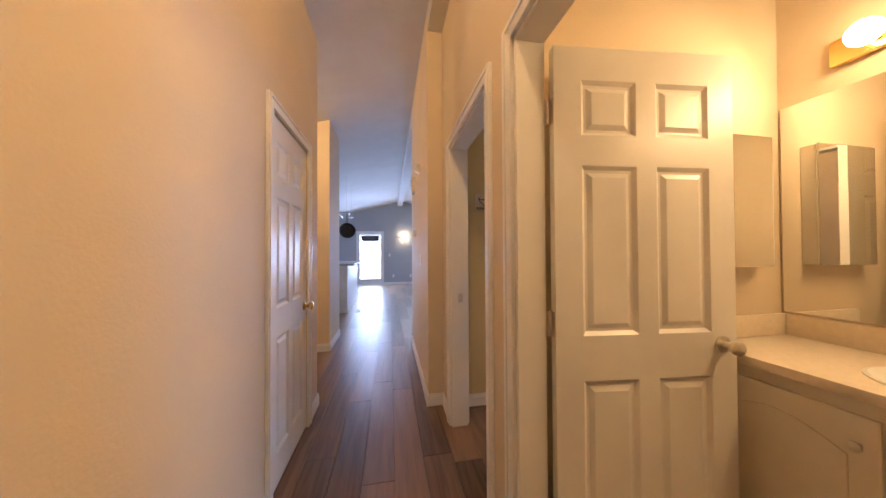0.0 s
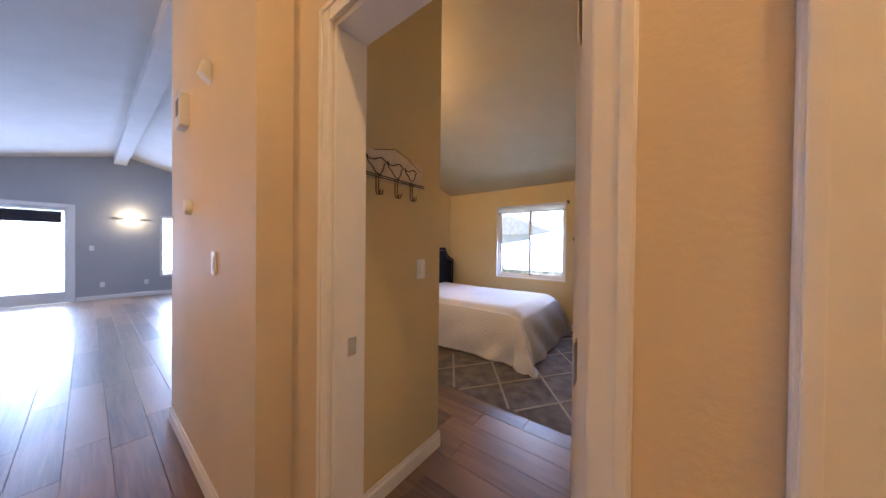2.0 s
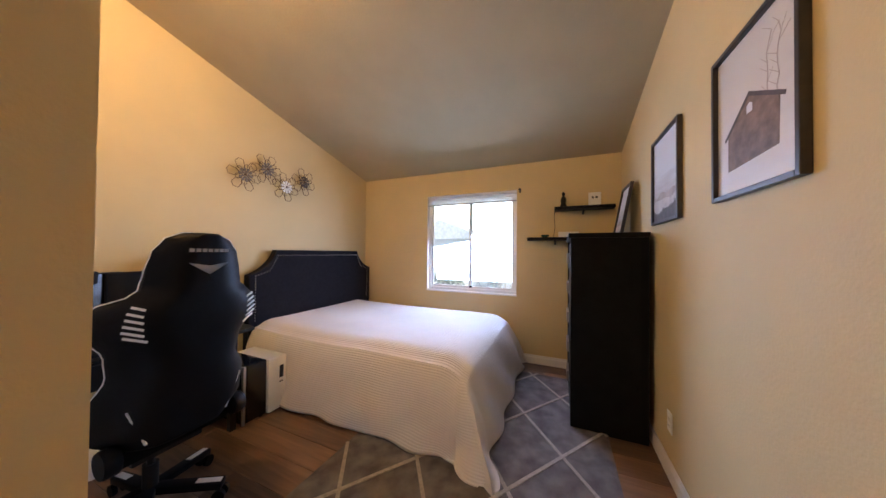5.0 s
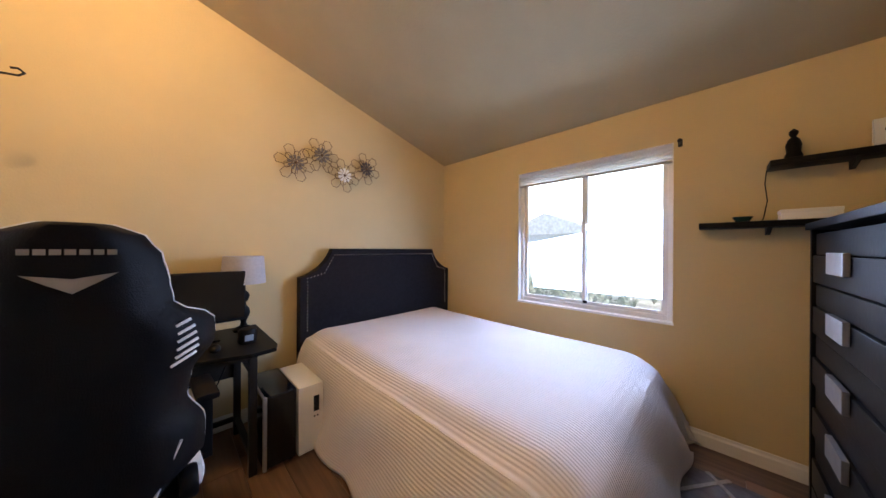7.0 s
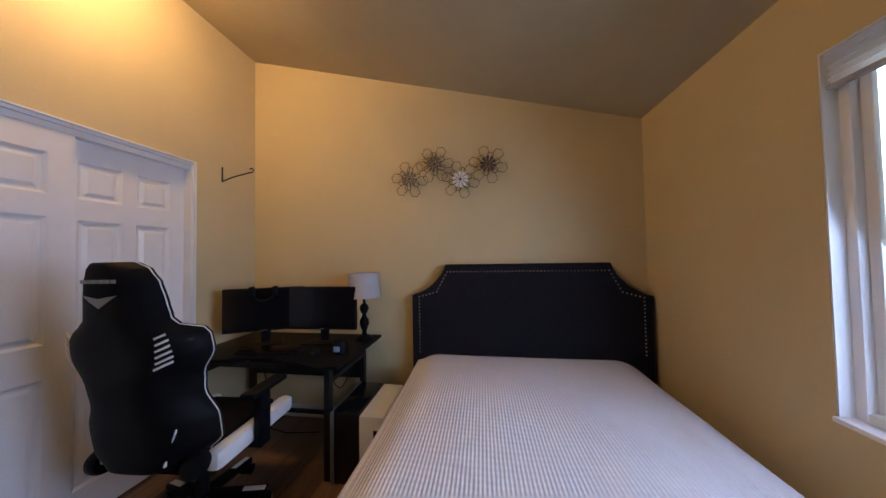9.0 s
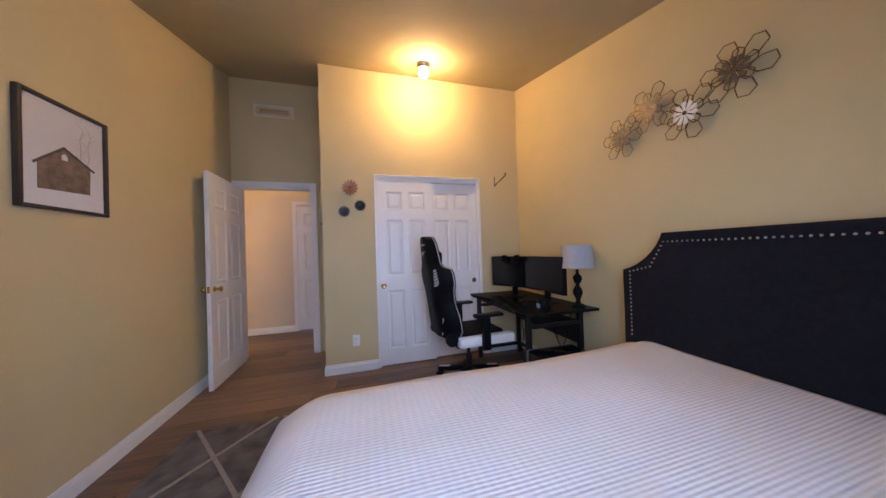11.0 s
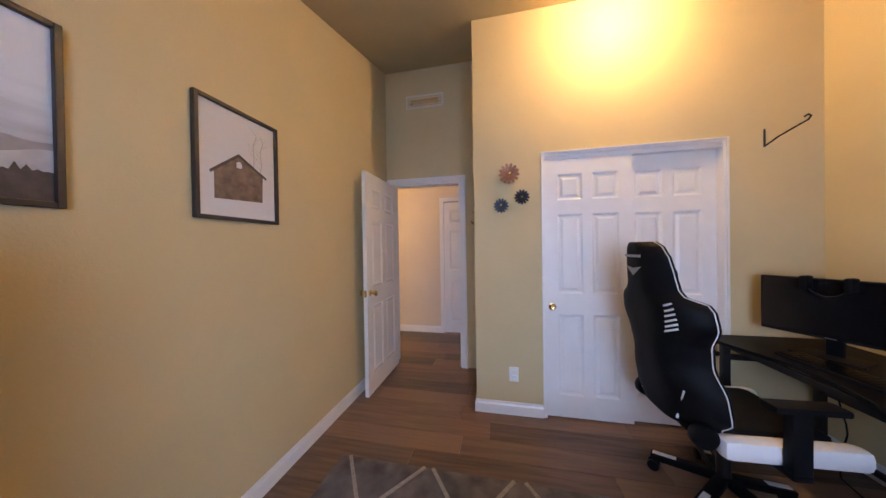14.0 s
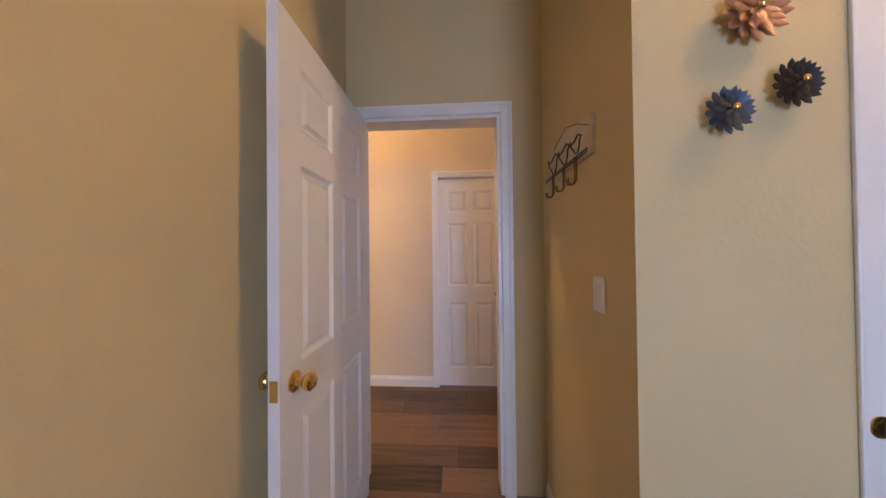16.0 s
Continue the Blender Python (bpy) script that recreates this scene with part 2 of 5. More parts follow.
def thing(name, label, category, m=None, group="", kind=""):
    ob = new(name)
    ob.matrix_world = m or Matrix()
    return tagged(ob, label, category, group, kind)


def structure(name, bm, material, label="", category="", smooth=False):
    return tagged(part(name, bm, material, None, label, smooth), "", category, "", "structure")


# ---- structure: plan in metres, hall along y, bedroom to the east ----
N, E, CX, SY = 4.71, 4.695, 1.44, 1.345
HX, JX, LX = 0.55, 0.418, -0.51
JY, LY = 2.513, 2.71
RIDGE, SLOPE, Z_E = 0.60, 0.253, 2.375
FAR = 11.5
Z_TOP = 3.75


def ceil_z(x):
    return Z_E + SLOPE * (E - x) if x > RIDGE else Z_E + SLOPE * (E - RIDGE) - 0.26 * (RIDGE - x)


def walls(name, boxes, material, label):
    bm = bmesh.new()
    for b in boxes:
        box(bm, *b)
    return structure(name, bm, material, label, "wall")


walls("wall_bedroom_north", [(1.44, E + 0.14, N, N + 0.12, 0, Z_TOP)], WALL_TAN, "tan painted plaster wall behind the bed and desk")
walls("wall_bedroom_south", [(0.67, E + 0.14, SY - 0.10, SY, 0, Z_TOP)], WALL_TAN, "tan painted wall hung with framed prints")
WY0, WY1, WZ0, WZ1 = 2.425, 3.64, 0.785, 2.065
walls("wall_bedroom_east", [(E, E + 0.14, SY, WY0, 0, 3.0), (E, E + 0.14, WY1, N, 0, 3.0), (E, E + 0.14, WY0, WY1, 0, WZ0), (E, E + 0.14, WY0, WY1, WZ1, 3.0)], WALL_TAN, "tan painted wall around a sliding window")
CY0, CY1, CZ = 2.975, 4.178, 2.068
walls("wall_closet_front", [(CX - 0.11, CX, 2.44, CY0, 0, Z_TOP), (CX - 0.11, CX, CY1, N + 0.12, 0, Z_TOP), (CX - 0.11, CX, CY0, CY1, CZ, Z_TOP)], WALL_TAN, "tan painted wall around the closet opening")
walls("wall_closet_side", [(0.67, CX - 0.11, 2.44, 2.54, 0, Z_TOP)], WALL_TAN, "tan painted short wall beside the bedroom door")
DY0, DY1, DZ = 1.415, 2.212, 2.085
VY0, VY1, VZ0, VZ1 = 1.66, 1.98, 2.985, 3.045
walls("wall_bedroom_west", [(0.61, 0.67, SY - 0.10, DY0, 0, Z_TOP), (0.61, 0.67, DY1, 2.54, 0, Z_TOP), (0.61, 0.67, DY0, DY1, DZ, VZ0), (0.61, 0.67, DY0, DY1, VZ1, Z_TOP), (0.61, 0.67, DY0, VY0, VZ0, VZ1), (0.61, 0.67, VY1, DY1, VZ0, VZ1)], WALL_TAN, "tan painted wall over the bedroom door")
BY0, BY1 = 0.345, 1.138
walls("wall_hall_east", [(HX, 0.61, BY1, DY0, 0, Z_TOP), (HX, 0.61, DY1, JY, 0, Z_TOP), (HX, 0.61, DY0, DY1, DZ, VZ0), (HX, 0.61, DY0, DY1, VZ1, Z_TOP), (HX, 0.61, DY0, VY0, VZ0, VZ1), (HX, 0.61, VY1, DY1, VZ0, VZ1), (HX, 0.61, BY0, BY1, DZ, Z_TOP), (HX, 0.61, -1.6, BY0, 0, Z_TOP)], WALL_HALL, "beige painted hallway wall with door openings")
walls("wall_hall_jog", [(JX, 0.61, JY, 4.18, 0, Z_TOP), (0.61, 0.67, 2.54, 4.18, 0, Z_TOP)], WALL_HALL, "beige painted hallway wall with switches")
walls("wall_bath_west", [(0.61, 0.66, BY1, SY - 0.1, 0, Z_TOP), (0.61, 0.66, -1.6, BY0, 0, Z_TOP), (0.61, 0.66, BY0, BY1, DZ, Z_TOP)], WALL_HALL, "cream painted bathroom wall beside the door")
walls("wall_bath_north", [(0.66, 2.14, SY - 0.115, SY - 0.102, 0, Z_TOP)], WALL_HALL, "cream painted bathroom wall with mirror cabinet")
walls("wall_bath_east", [(2.03, 2.14, -1.6, SY - 0.115, 0, Z_TOP)], WALL_HALL, "cream painted bathroom wall with wide mirror")
walls("wall_bath_south", [(0.66, 2.03, -1.72, -1.6, 0, Z_TOP)], WALL_HALL, "cream painted bathroom end wall")
HD0, HD1, HDZ = 1.775, 2.41, 2.06
walls("wall_hall_west", [(LX - 0.12, LX, -1.6, HD0, 0, Z_TOP), (LX - 0.12, LX, HD1, LY, 0, Z_TOP), (LX - 0.12, LX, HD0, HD1, HDZ, Z_TOP)], WALL_HALL, "beige painted hallway wall around a closed door")
walls("wall_hall_south", [(LX - 0.12, 0.66, -1.72, -1.6, 0, Z_TOP)], WALL_HALL, "beige painted wall closing the hallway")
walls("wall_recess", [(-2.6, LX - 0.12, LY - 0.12, LY, 0, Z_TOP), (-2.72, -2.6, LY - 0.12, 4.0, 0, Z_TOP)], WALL_HALL, "beige painted walls of the side passage")
walls("wall_kitchen_pier", [(-2.72, -0.685, 4.06, 4.17, 0, Z_TOP), (-0.80, -0.685, 4.17, 4.78, 0, Z_TOP), (-2.72, -2.6, 4.0, 4.06, 0, Z_TOP)], WALL_HALL, "pale painted pier beside the kitchen")
PD0, PD1, PDZ = -1.11, -0.205, 2.08
LW0, LW1, LWZ0, LWZ1 = 1.185, 2.16, 0.455, 2.05
walls("wall_living_far", [(-3.9, PD0, FAR, FAR + 0.14, 0, Z_TOP), (PD1, LW0, FAR, FAR + 0.14, 0, Z_TOP), (LW1, 5.0, FAR, FAR + 0.14, 0, Z_TOP), (PD0, PD1, FAR, FAR + 0.14, PDZ, Z_TOP), (LW0, LW1, FAR, FAR + 0.14, 0, LWZ0), (LW0, LW1, FAR, FAR + 0.14, LWZ1, Z_TOP)], WALL_GREY, "grey painted gable wall with patio door and window")
walls("wall_living_sides", [(-3.9, -3.78, 4.11, FAR, 0, Z_TOP), (4.88, 5.0, 4.83, FAR, 0, Z_TOP), (0.67, 1.33, 4.12, 4.18, 0, Z_TOP), (1.24, 1.33, 4.18, N + 0.13, 0, Z_TOP), (1.33, 1.44, N + 0.12, N + 0.13, 0, Z_TOP), (-3.9, -2.72, 4.06, 4.17, 0, Z_TOP)], WALL_GREY, "grey painted walls of the living room")
walls("closet_lining", [(0.67, 0.72, 2.54, 4.12, 0, Z_TOP)], WALL_TAN, "tan painted closet inside walls")


def ceiling(name, x0, x1, y0, y1, material, label):
    bm = bmesh.new()
    slab(bm, [(x0, ceil_z(x0)), (x1, ceil_z(x1)), (x1, ceil_z(x1) + 0.1), (x0, ceil_z(x0) + 0.1)], y0, y1)
    return structure(name, bm, material, label, "ceiling")


ceiling("ceiling_bedroom", 0.62, E + 0.14, SY - 0.05, N + 0.06, CEIL_DIM, "tan sloping bedroom ceiling, dimness put into its colour")
ceiling("ceiling_bath", 0.62, 2.14, -1.72, SY - 0.06, WALL_HALL, "cream sloping bathroom ceiling")
ceiling("ceiling_hall", -3.9, RIDGE + 0.001, -1.72, FAR + 0.14, CEIL_HALL, "pale sloping ceiling over hall and kitchen")
ceiling("ceiling_living", RIDGE + 0.02, 5.0, N + 0.06, FAR + 0.14, CEIL_HALL, "pale sloping ceiling of the living room")
bm = bmesh.new()
box(bm, 0.42, 0.62, -1.6, FAR, 3.2, 3.5, 0.004)
structure("ridge_beam", bm, CEIL_HALL, "pale painted ridge beam under the vaulted ceiling", "beam")

bm = bmesh.new()
box(bm, -3.9, 5.0, -1.72, FAR + 0.14, -0.15, -0.013)
floor = structure("floor", bm, PLANK, "brown wood-look plank floor", "floor")

# baseboards: moulded strips along the walls


def baseboard(name, a, b, side, h=0.10):
    """A strip from a to b whose face stands out to the given side (unit x, y)."""
    (x0, y0), (x1, y1) = a, b
    bm = bmesh.new()
    t = 0.014
    along_x = abs(x1 - x0) > abs(y1 - y0)
    prof = [(0, 0), (t, 0), (t, h * 0.72), (t * 0.55, h * 0.84), (t * 0.4, h), (0, h)]
    if along_x:
        slab(bm, [(y0 + side * p, z) for p, z in prof], min(x0, x1), max(x0, x1), axis="X")
    else:
        slab(bm, [(x0 + side * p, z) for p, z in prof], min(y0, y1), max(y0, y1), axis="Y")
    return structure(name, bm, WHITE, "white painted moulded baseboard", "baseboard")


baseboard("baseboard", (0.69, SY), (E, SY), 1)
baseboard("baseboard", (E, SY + 0.016), (E, N), -1)
baseboard("baseboard", (CX + 0.016, N), (E - 0.016, N), -1)
baseboard("baseboard", (CX, 2.44), (CX, CY0 - 0.014), 1)
baseboard("baseboard", (CX, CY1 + 0.014), (CX, N), 1)
baseboard("baseboard", (0.69, 2.44), (CX + 0.014, 2.44), -1)
baseboard("baseboard", (JX, JY - 0.014), (JX, 4.194), -1)
baseboard("baseboard", (JX, JY), (HX, JY), -1)
baseboard("baseboard", (HX, DY1 + 0.064), (HX, JY), -1)
baseboard("baseboard", (HX, BY1 + 0.07), (HX, DY0 - 0.07), -1)
baseboard("baseboard", (LX, -1.6), (LX, HD0 - 0.065), 1)
baseboard("baseboard", (LX, HD1 + 0.065), (LX, LY + 0.014), 1)
baseboard("baseboard", (-2.6, 4.06), (-0.671, 4.06), -1)
baseboard("baseboard", (-0.685, 4.046), (-0.685, 4.78), 1)
baseboard("baseboard", (PD1 + 0.09, FAR), (4.88, FAR), -1)


def casing(name, axis, plane, out, a0, a1, top, w=0.062, t=0.018, label="white painted door casing", bead=True):
    """Trim round three sides of an opening: axis 'Y' means the wall runs along y at x = plane."""
    bm = bmesh.new()

    def bar(p0, p1, z0, z1):
        lo, hi = min(plane, plane + out * t), max(plane, plane + out * t)
        lo2, hi2 = min(plane, plane + out * t * 1.5), max(plane, plane + out * t * 1.5)
        if axis == "Y":
            box(bm, lo, hi, p0, p1, z0, z1, 0.004)
        else:
            box(bm, p0, p1, lo, hi, z0, z1, 0.004)

    bar(a0 - w, a0, 0, top + w)
    bar(a1, a1 + w, 0, top + w)
    bar(a0 + 0.001, a1 - 0.001, top, top + w)
    # raised outer bead
    lo, hi = min(plane + out * t, plane + out * (t + 0.006)), max(plane + out * t, plane + out * (t + 0.006))
    for p0, p1, z0, z1 in () if not bead else ((a0 - w + 0.004, a0 - w + 0.022, 0, top + w - 0.005), (a1 + w - 0.022, a1 + w - 0.004, 0, top + w - 0.005), (a0 - w + 0.024, a1 + w - 0.024, top + w - 0.022, top + w - 0.005)):
        if axis == "Y":
            box(bm, lo, hi, p0, p1, z0, z1, 0.002)
        else:
            box(bm, p0, p1, lo, hi, z0, z1, 0.002)
    return structure(name, bm, WHITE, label, "trim")


def jamb(name, axis, p0, p1, a0, a1, top, t=0.018):
    bm = bmesh.new()
    for q0, q1, z0, z1 in ((a0, a0 + t, 0, top), (a1 - t, a1, 0, top), (a0 + t, a1 - t, top - t, top)):
        if axis == "Y":
            box(bm, p0, p1, q0, q1, z0, z1)
        else:
            box(bm, q0, q1, p0, p1, z0, z1)
    return structure(name, bm, WHITE, "white painted door jamb", "trim")


casing("trim_bedroom_hall", "Y", HX, -1, DY0, DY1, DZ)
casing("trim_bedroom_inside", "Y", 0.67, 1, DY0, DY1, DZ)
jamb("trim_bedroom_jamb", "Y", HX, 0.67, DY0, DY1, DZ)
casing("trim_bath_hall", "Y", HX, -1, BY0, BY1, DZ)
jamb("trim_bath_jamb", "Y", HX, 0.66, BY0, BY1, DZ)
casing("trim_hall_door", "Y", LX, 1, HD0, HD1, HDZ)
casing("trim_closet", "Y", CX, 1, CY0, CY1, CZ, w=0.012, t=0.010, bead=False)
jamb("trim_closet_jamb", "Y", CX - 0.11, CX, CY0, CY1, CZ)
casing("trim_patio", "X", FAR, -1, PD0, PD1, PDZ, w=0.08)


def six_panel_door(name, m, w, h, label, knob=None, knob_mat=BRASS, t=0.035, hinges=None, kind="structure", flush=False):
    """A moulded six-panel door: x from 0 (hinge side) to w, thickness about y = 0, standing on z = 0."""
    d = thing(name, label, "door", m, kind=kind)
    bm = bmesh.new()
    s, mid = w * 0.145, w * 0.11
    zs = [(0.085, 0.40), (0.48, 0.785), (0.84, 0.94)]
    edges = [0.0] + [z for p in zs for z in p] + [1.0]
    box(bm, 0, s, -t / 2, t / 2, 0, h)
    box(bm, w - s, w, -t / 2, t / 2, 0, h)
    box(bm, (w - mid) / 2, (w + mid) / 2, -t / 2, t / 2, 0.001, h - 0.001)
    for k in range(0, len(edges), 2):
        z0, z1 = edges[k] * h, edges[k + 1] * h
        box(bm, s, (w - mid) / 2, -t / 2, t / 2, z0, z1)
        box(bm, (w + mid) / 2, w - s, -t / 2, t / 2, z0, z1)
    part("leaf", bm, WHITE, d, smooth=False)
    for x0, x1 in ((s, (w - mid) / 2), ((w + mid) / 2, w - s)):
        for z0, z1 in zs:
            z0, z1 = z0 * h, z1 * h
            bm = bmesh.new()
            for sgn in (-1, 1):
                rings = []
                for inset, y in ((0.0, t / 2), (0.014, t / 2 - 0.011), (0.024, t / 2 - 0.011), (0.042, t / 2 - 0.003)):
                    rings.append([bm.verts.new((a, sgn * y, b)) for a, b in ((x0 + inset, z0 + inset), (x1 - inset, z0 + inset), (x1 - inset, z1 - inset), (x0 + inset, z1 - inset))])
                for p, q in zip(rings, rings[1:]):
                    for k in range(4):
                        bm.faces.new((p[k], p[(k + 1) % 4], q[(k + 1) % 4], q[k]))
                bm.faces.new(rings[-1])
            part("panel", bm, WHITE, d, smooth=False)
    if knob:
        kx, kz, sides = knob
        for sg in sides:
            bm = bmesh.new()
            prof = [(0.031, 0.0), (0.031, 0.005), (0.014, 0.010), (0.011, 0.028), (0.020, 0.034), (0.027, 0.046), (0.027, 0.055), (0.018, 0.064), (0.004, 0.066)]
            lathe(bm, [(0.028, 0.0), (0.028, 0.003), (0.024, 0.004), (0.020, 0.0015), (0.003, 0.001)] if flush else prof)
            k = part("door_knob", bm, knob_mat, d, "round metal door knob")
            k.matrix_local = pose(kx, sg * (t / 2 + 0.0005), kz, -90 * sg, 0, 0)
        if not flush:
            bm = bmesh.new()
            box(bm, w - 0.001, w + 0.002, -0.012, 0.012, kz - 0.03, kz + 0.03)
            part("latch_plate", bm, knob_mat, d)
    for hz in hinges or ():
        bm = bmesh.new()
        rod(bm, (-0.012, 0.004, hz - 0.045), (-0.012, 0.004, hz + 0.045), 0.0065)
        box(bm, -0.003, -0.0005, -0.016, 0.012, hz - 0.045, hz + 0.045)
        box(bm, -0.052, -0.012, 0.004, 0.0062, hz - 0.045, hz + 0.045)
        part("hinge", bm, NICKEL, d)
    return d


# bedroom door, swung open almost to the south wall
six_panel_door("door_bedroom", pose(0.703, DY0 + 0.04, 0.012, 0, 0, 0.3), 0.745, 2.035, "white six-panel bedroom door standing open, brass knobs", (0.68, 0.93, (1, -1)), hinges=(0.25, 1.06, 1.80))
bm = bmesh.new()
box(bm, 0.60, 0.635, DY1 - 0.0205, DY1 - 0.0175, 0.92, 0.985, 0.001)
tagged(part("strike_plate", bm, NICKEL), "nickel strike plate on the white door jamb", "strike plate", "", "structure")
# bathroom door, open into the bathroom
six_panel_door("door_bathroom", pose(0.686, BY1 - 0.024, 0.012, 0, 0, -6.2), 0.715, 2.035, "white six-panel bathroom door standing open, nickel knob", (0.655, 0.93, (-1, 1)), NICKEL, hinges=(0.25, 1.02, 1.80))
# hall closet door, closed, hinged on its south side
six_panel_door("door_hall", pose(LX - 0.022, HD0 + 0.002, 0.012, 0, 0, 90), HD1 - HD0 - 0.004, 2.035, "white six-panel hallway door, closed, brass knob", (HD1 - HD0 - 0.06, 0.90, (-1,)))
# bypass closet doors
six_panel_door("door_closet_front", pose(CX - 0.035, CY0 + 0.02, 0.012, 0, 0, 90), 0.61, 2.012, "white six-panel sliding closet door with brass finger pull", (0.045, 0.86, (-1,)), flush=True)
six_panel_door("door_closet_back", pose(CX - 0.078, CY1 - 0.628, 0.012, 0, 0, 90), 0.608, 2.012, "white six-panel sliding closet door behind another", (0.56, 0.86, (-1,)), BRONZE, flush=True)
bm = bmesh.new()
box(bm, CX - 0.10, CX - 0.012, CY0 + 0.018, CY1 - 0.018, CZ - 0.05, CZ - 0.0185)
structure("trim_closet_track", bm, WHITE, "white closet door head track", "trim")

for dark in (BLACK_WOOD, BLACK_LEATHER, BLACK_PLASTIC, HEADBOARD_CLOTH):
    dark.node_tree.nodes["Principled BSDF"].inputs["Specular IOR Level"].default_value = 0.12

# ---- lamps that the place has ----


def ceiling_light(name, x, y, label, watts):
    z = ceil_z(x)
    tilt = math.degrees(math.atan(SLOPE)) * (1 if x > RIDGE else -1)
    t = thing(name, label, "ceiling light", pose(x, y, z, 0, tilt, 0))
    bm = bmesh.new()
    lathe(bm, [(0.055, -0.05), (0.062, -0.04), (0.065, -0.004), (0.065, -0.002)])
    part("canopy", bm, NICKEL, t)
    bm = bmesh.new()
    ball(bm, (0, 0, -0.095), 0.05, (1, 1, 0.9))
    g = part("bulb", bm, BULB, t, "glowing bulb")
    g.visible_shadow = False
    lamp(name + "_glow", "POINT", pose(x, y, z - 0.10), watts, WARM, 0.05)
    return t


ceiling_light("ceiling_light", 1.83, 3.47, "small bare-bulb ceiling light, lit", 48)
ceiling_light("ceiling_light", 0.05, 0.60, "small bare-bulb hallway ceiling light, lit", 41)
ceiling_light("ceiling_light", -1.5, 3.3, "small bare-bulb side passage light, lit", 32)
lamp("vanity_glow", "AREA", look((1.93, 0.55, 2.15), (0.6, 0.62, 1.5)), 14, WARM, 0.95, 0.1)
lamp("sconce_glow", "POINT", pose(0.70, FAR - 0.14, 1.93), 8, (1, 0.78, 0.5), 0.06)

# ---- windows ----


def sliding_window():
    t = thing("window_1", "white sliding window, closed, bright daylight outside", "window", pose(E, 0, 0), kind="structure")
    y0, y1, z0, z1 = WY0, WY1, WZ0, WZ1
    ym = 3.03
    bm = bmesh.new()
    for a in ((0.05, 0.10, y0, y0 + 0.035, z0, z1), (0.05, 0.10, y1 - 0.035, y1, z0, z1), (0.05, 0.10, y0 + 0.035, y1 - 0.035, z0, z0 + 0.035), (0.05, 0.10, y0 + 0.035, y1 - 0.035, z1 - 0.035, z1)):
        box(bm, *a, 0.004)
    part("window_frame", bm, PLASTIC, t, smooth=False)
    for a, b, x in ((y0 + 0.036, ym + 0.02, 0.056), (ym - 0.02, y1 - 0.036, 0.078)):
        bm = bmesh.new()
        for q in ((a, a + 0.03, z0 + 0.036, z1 - 0.036), (b - 0.03, b, z0 + 0.036, z1 - 0.036), (a + 0.03, b - 0.03, z0 + 0.036, z0 + 0.066), (a + 0.03, b - 0.03, z1 - 0.066, z1 - 0.036)):
            box(bm, x, x + 0.02, q[0], q[1], q[2], q[3], 0.003)
        sash = part("sash", bm, PLASTIC, t, smooth=False)
        bm = bmesh.new()
        box(bm, x + 0.008, x + 0.012, a + 0.028, b - 0.028, z0 + 0.064, z1 - 0.064)
        g = part("pane", bm, GLASS, sash, smooth=False)
        g.visible_shadow = False
    bm = bmesh.new()
    box(bm, 0.035, 0.05, ym - 0.03, ym + 0.005, z0 + 0.05, z0 + 0.075, 0.003)
    part("latch", bm, BLACK_PLASTIC, t)
    bm = bmesh.new()
    box(bm, -0.012, 0.05, y0 - 0.004, y1 + 0.004, z0 - 0.016, z0 + 0.002, 0.004)
    part("window_sill", bm, WHITE, t, smooth=False)
    bm = bmesh.new()
    for a in ((y0 + 0.0005, y0 + 0.006, z0 + 0.003, z1), (y1 - 0.006, y1 - 0.0005, z0 + 0.003, z1), (y0 + 0.006, y1 - 0.006, z1 - 0.006, z1 - 0.0005)):
        box(bm, 0.001, 0.05, *a)
    part("reveal", bm, WHITE, t, smooth=False)
    return t


sliding_window()
blind = thing("window_blind", "white pleated blind raised to the window's top", "blind", pose(E + 0.012, 0, 0))
bm = bmesh.new()
pleat = [[bm.verts.new((0.020 if k % 2 else 0.004, y, WZ1 - 0.034 - k * 0.011)) for y in (WY0 + 0.008, WY1 - 0.008)] for k in range(9)]
for p, q in zip(pleat, pleat[1:]):
    bm.faces.new((p[0], p[1], q[1], q[0]))
part("pleats", bm, BLIND, blind, smooth=False)
bm = bmesh.new()
box(bm, -0.003, 0.028, WY0 + 0.007, WY1 - 0.007, WZ1 - 0.034, WZ1 - 0.007, 0.004)
part("headrail", bm, BLIND, blind)
bm = bmesh.new()
box(bm, -0.002, 0.026, WY0 + 0.008, WY1 - 0.008, WZ1 - 0.135, WZ1 - 0.12, 0.004)
part("bottom_rail", bm, SHADE_CLOTH, blind)
fin = thing("rod_bracket", "small black curtain rod bracket on the wall", "bracket", pose(E, WY0 - 0.035, 2.05))
bm = bmesh.new()
rod(bm, (0, 0, 0), (-0.05, 0, 0.0), 0.006)
box(bm, -0.004, 0, -0.012, 0.012, -0.025, 0.025)
part("arm", bm, BLACK_METAL, fin)
bm = bmesh.new()
ball(bm, (-0.055, 0, 0.004), 0.014)
part("finial", bm, BLACK_METAL, fin)


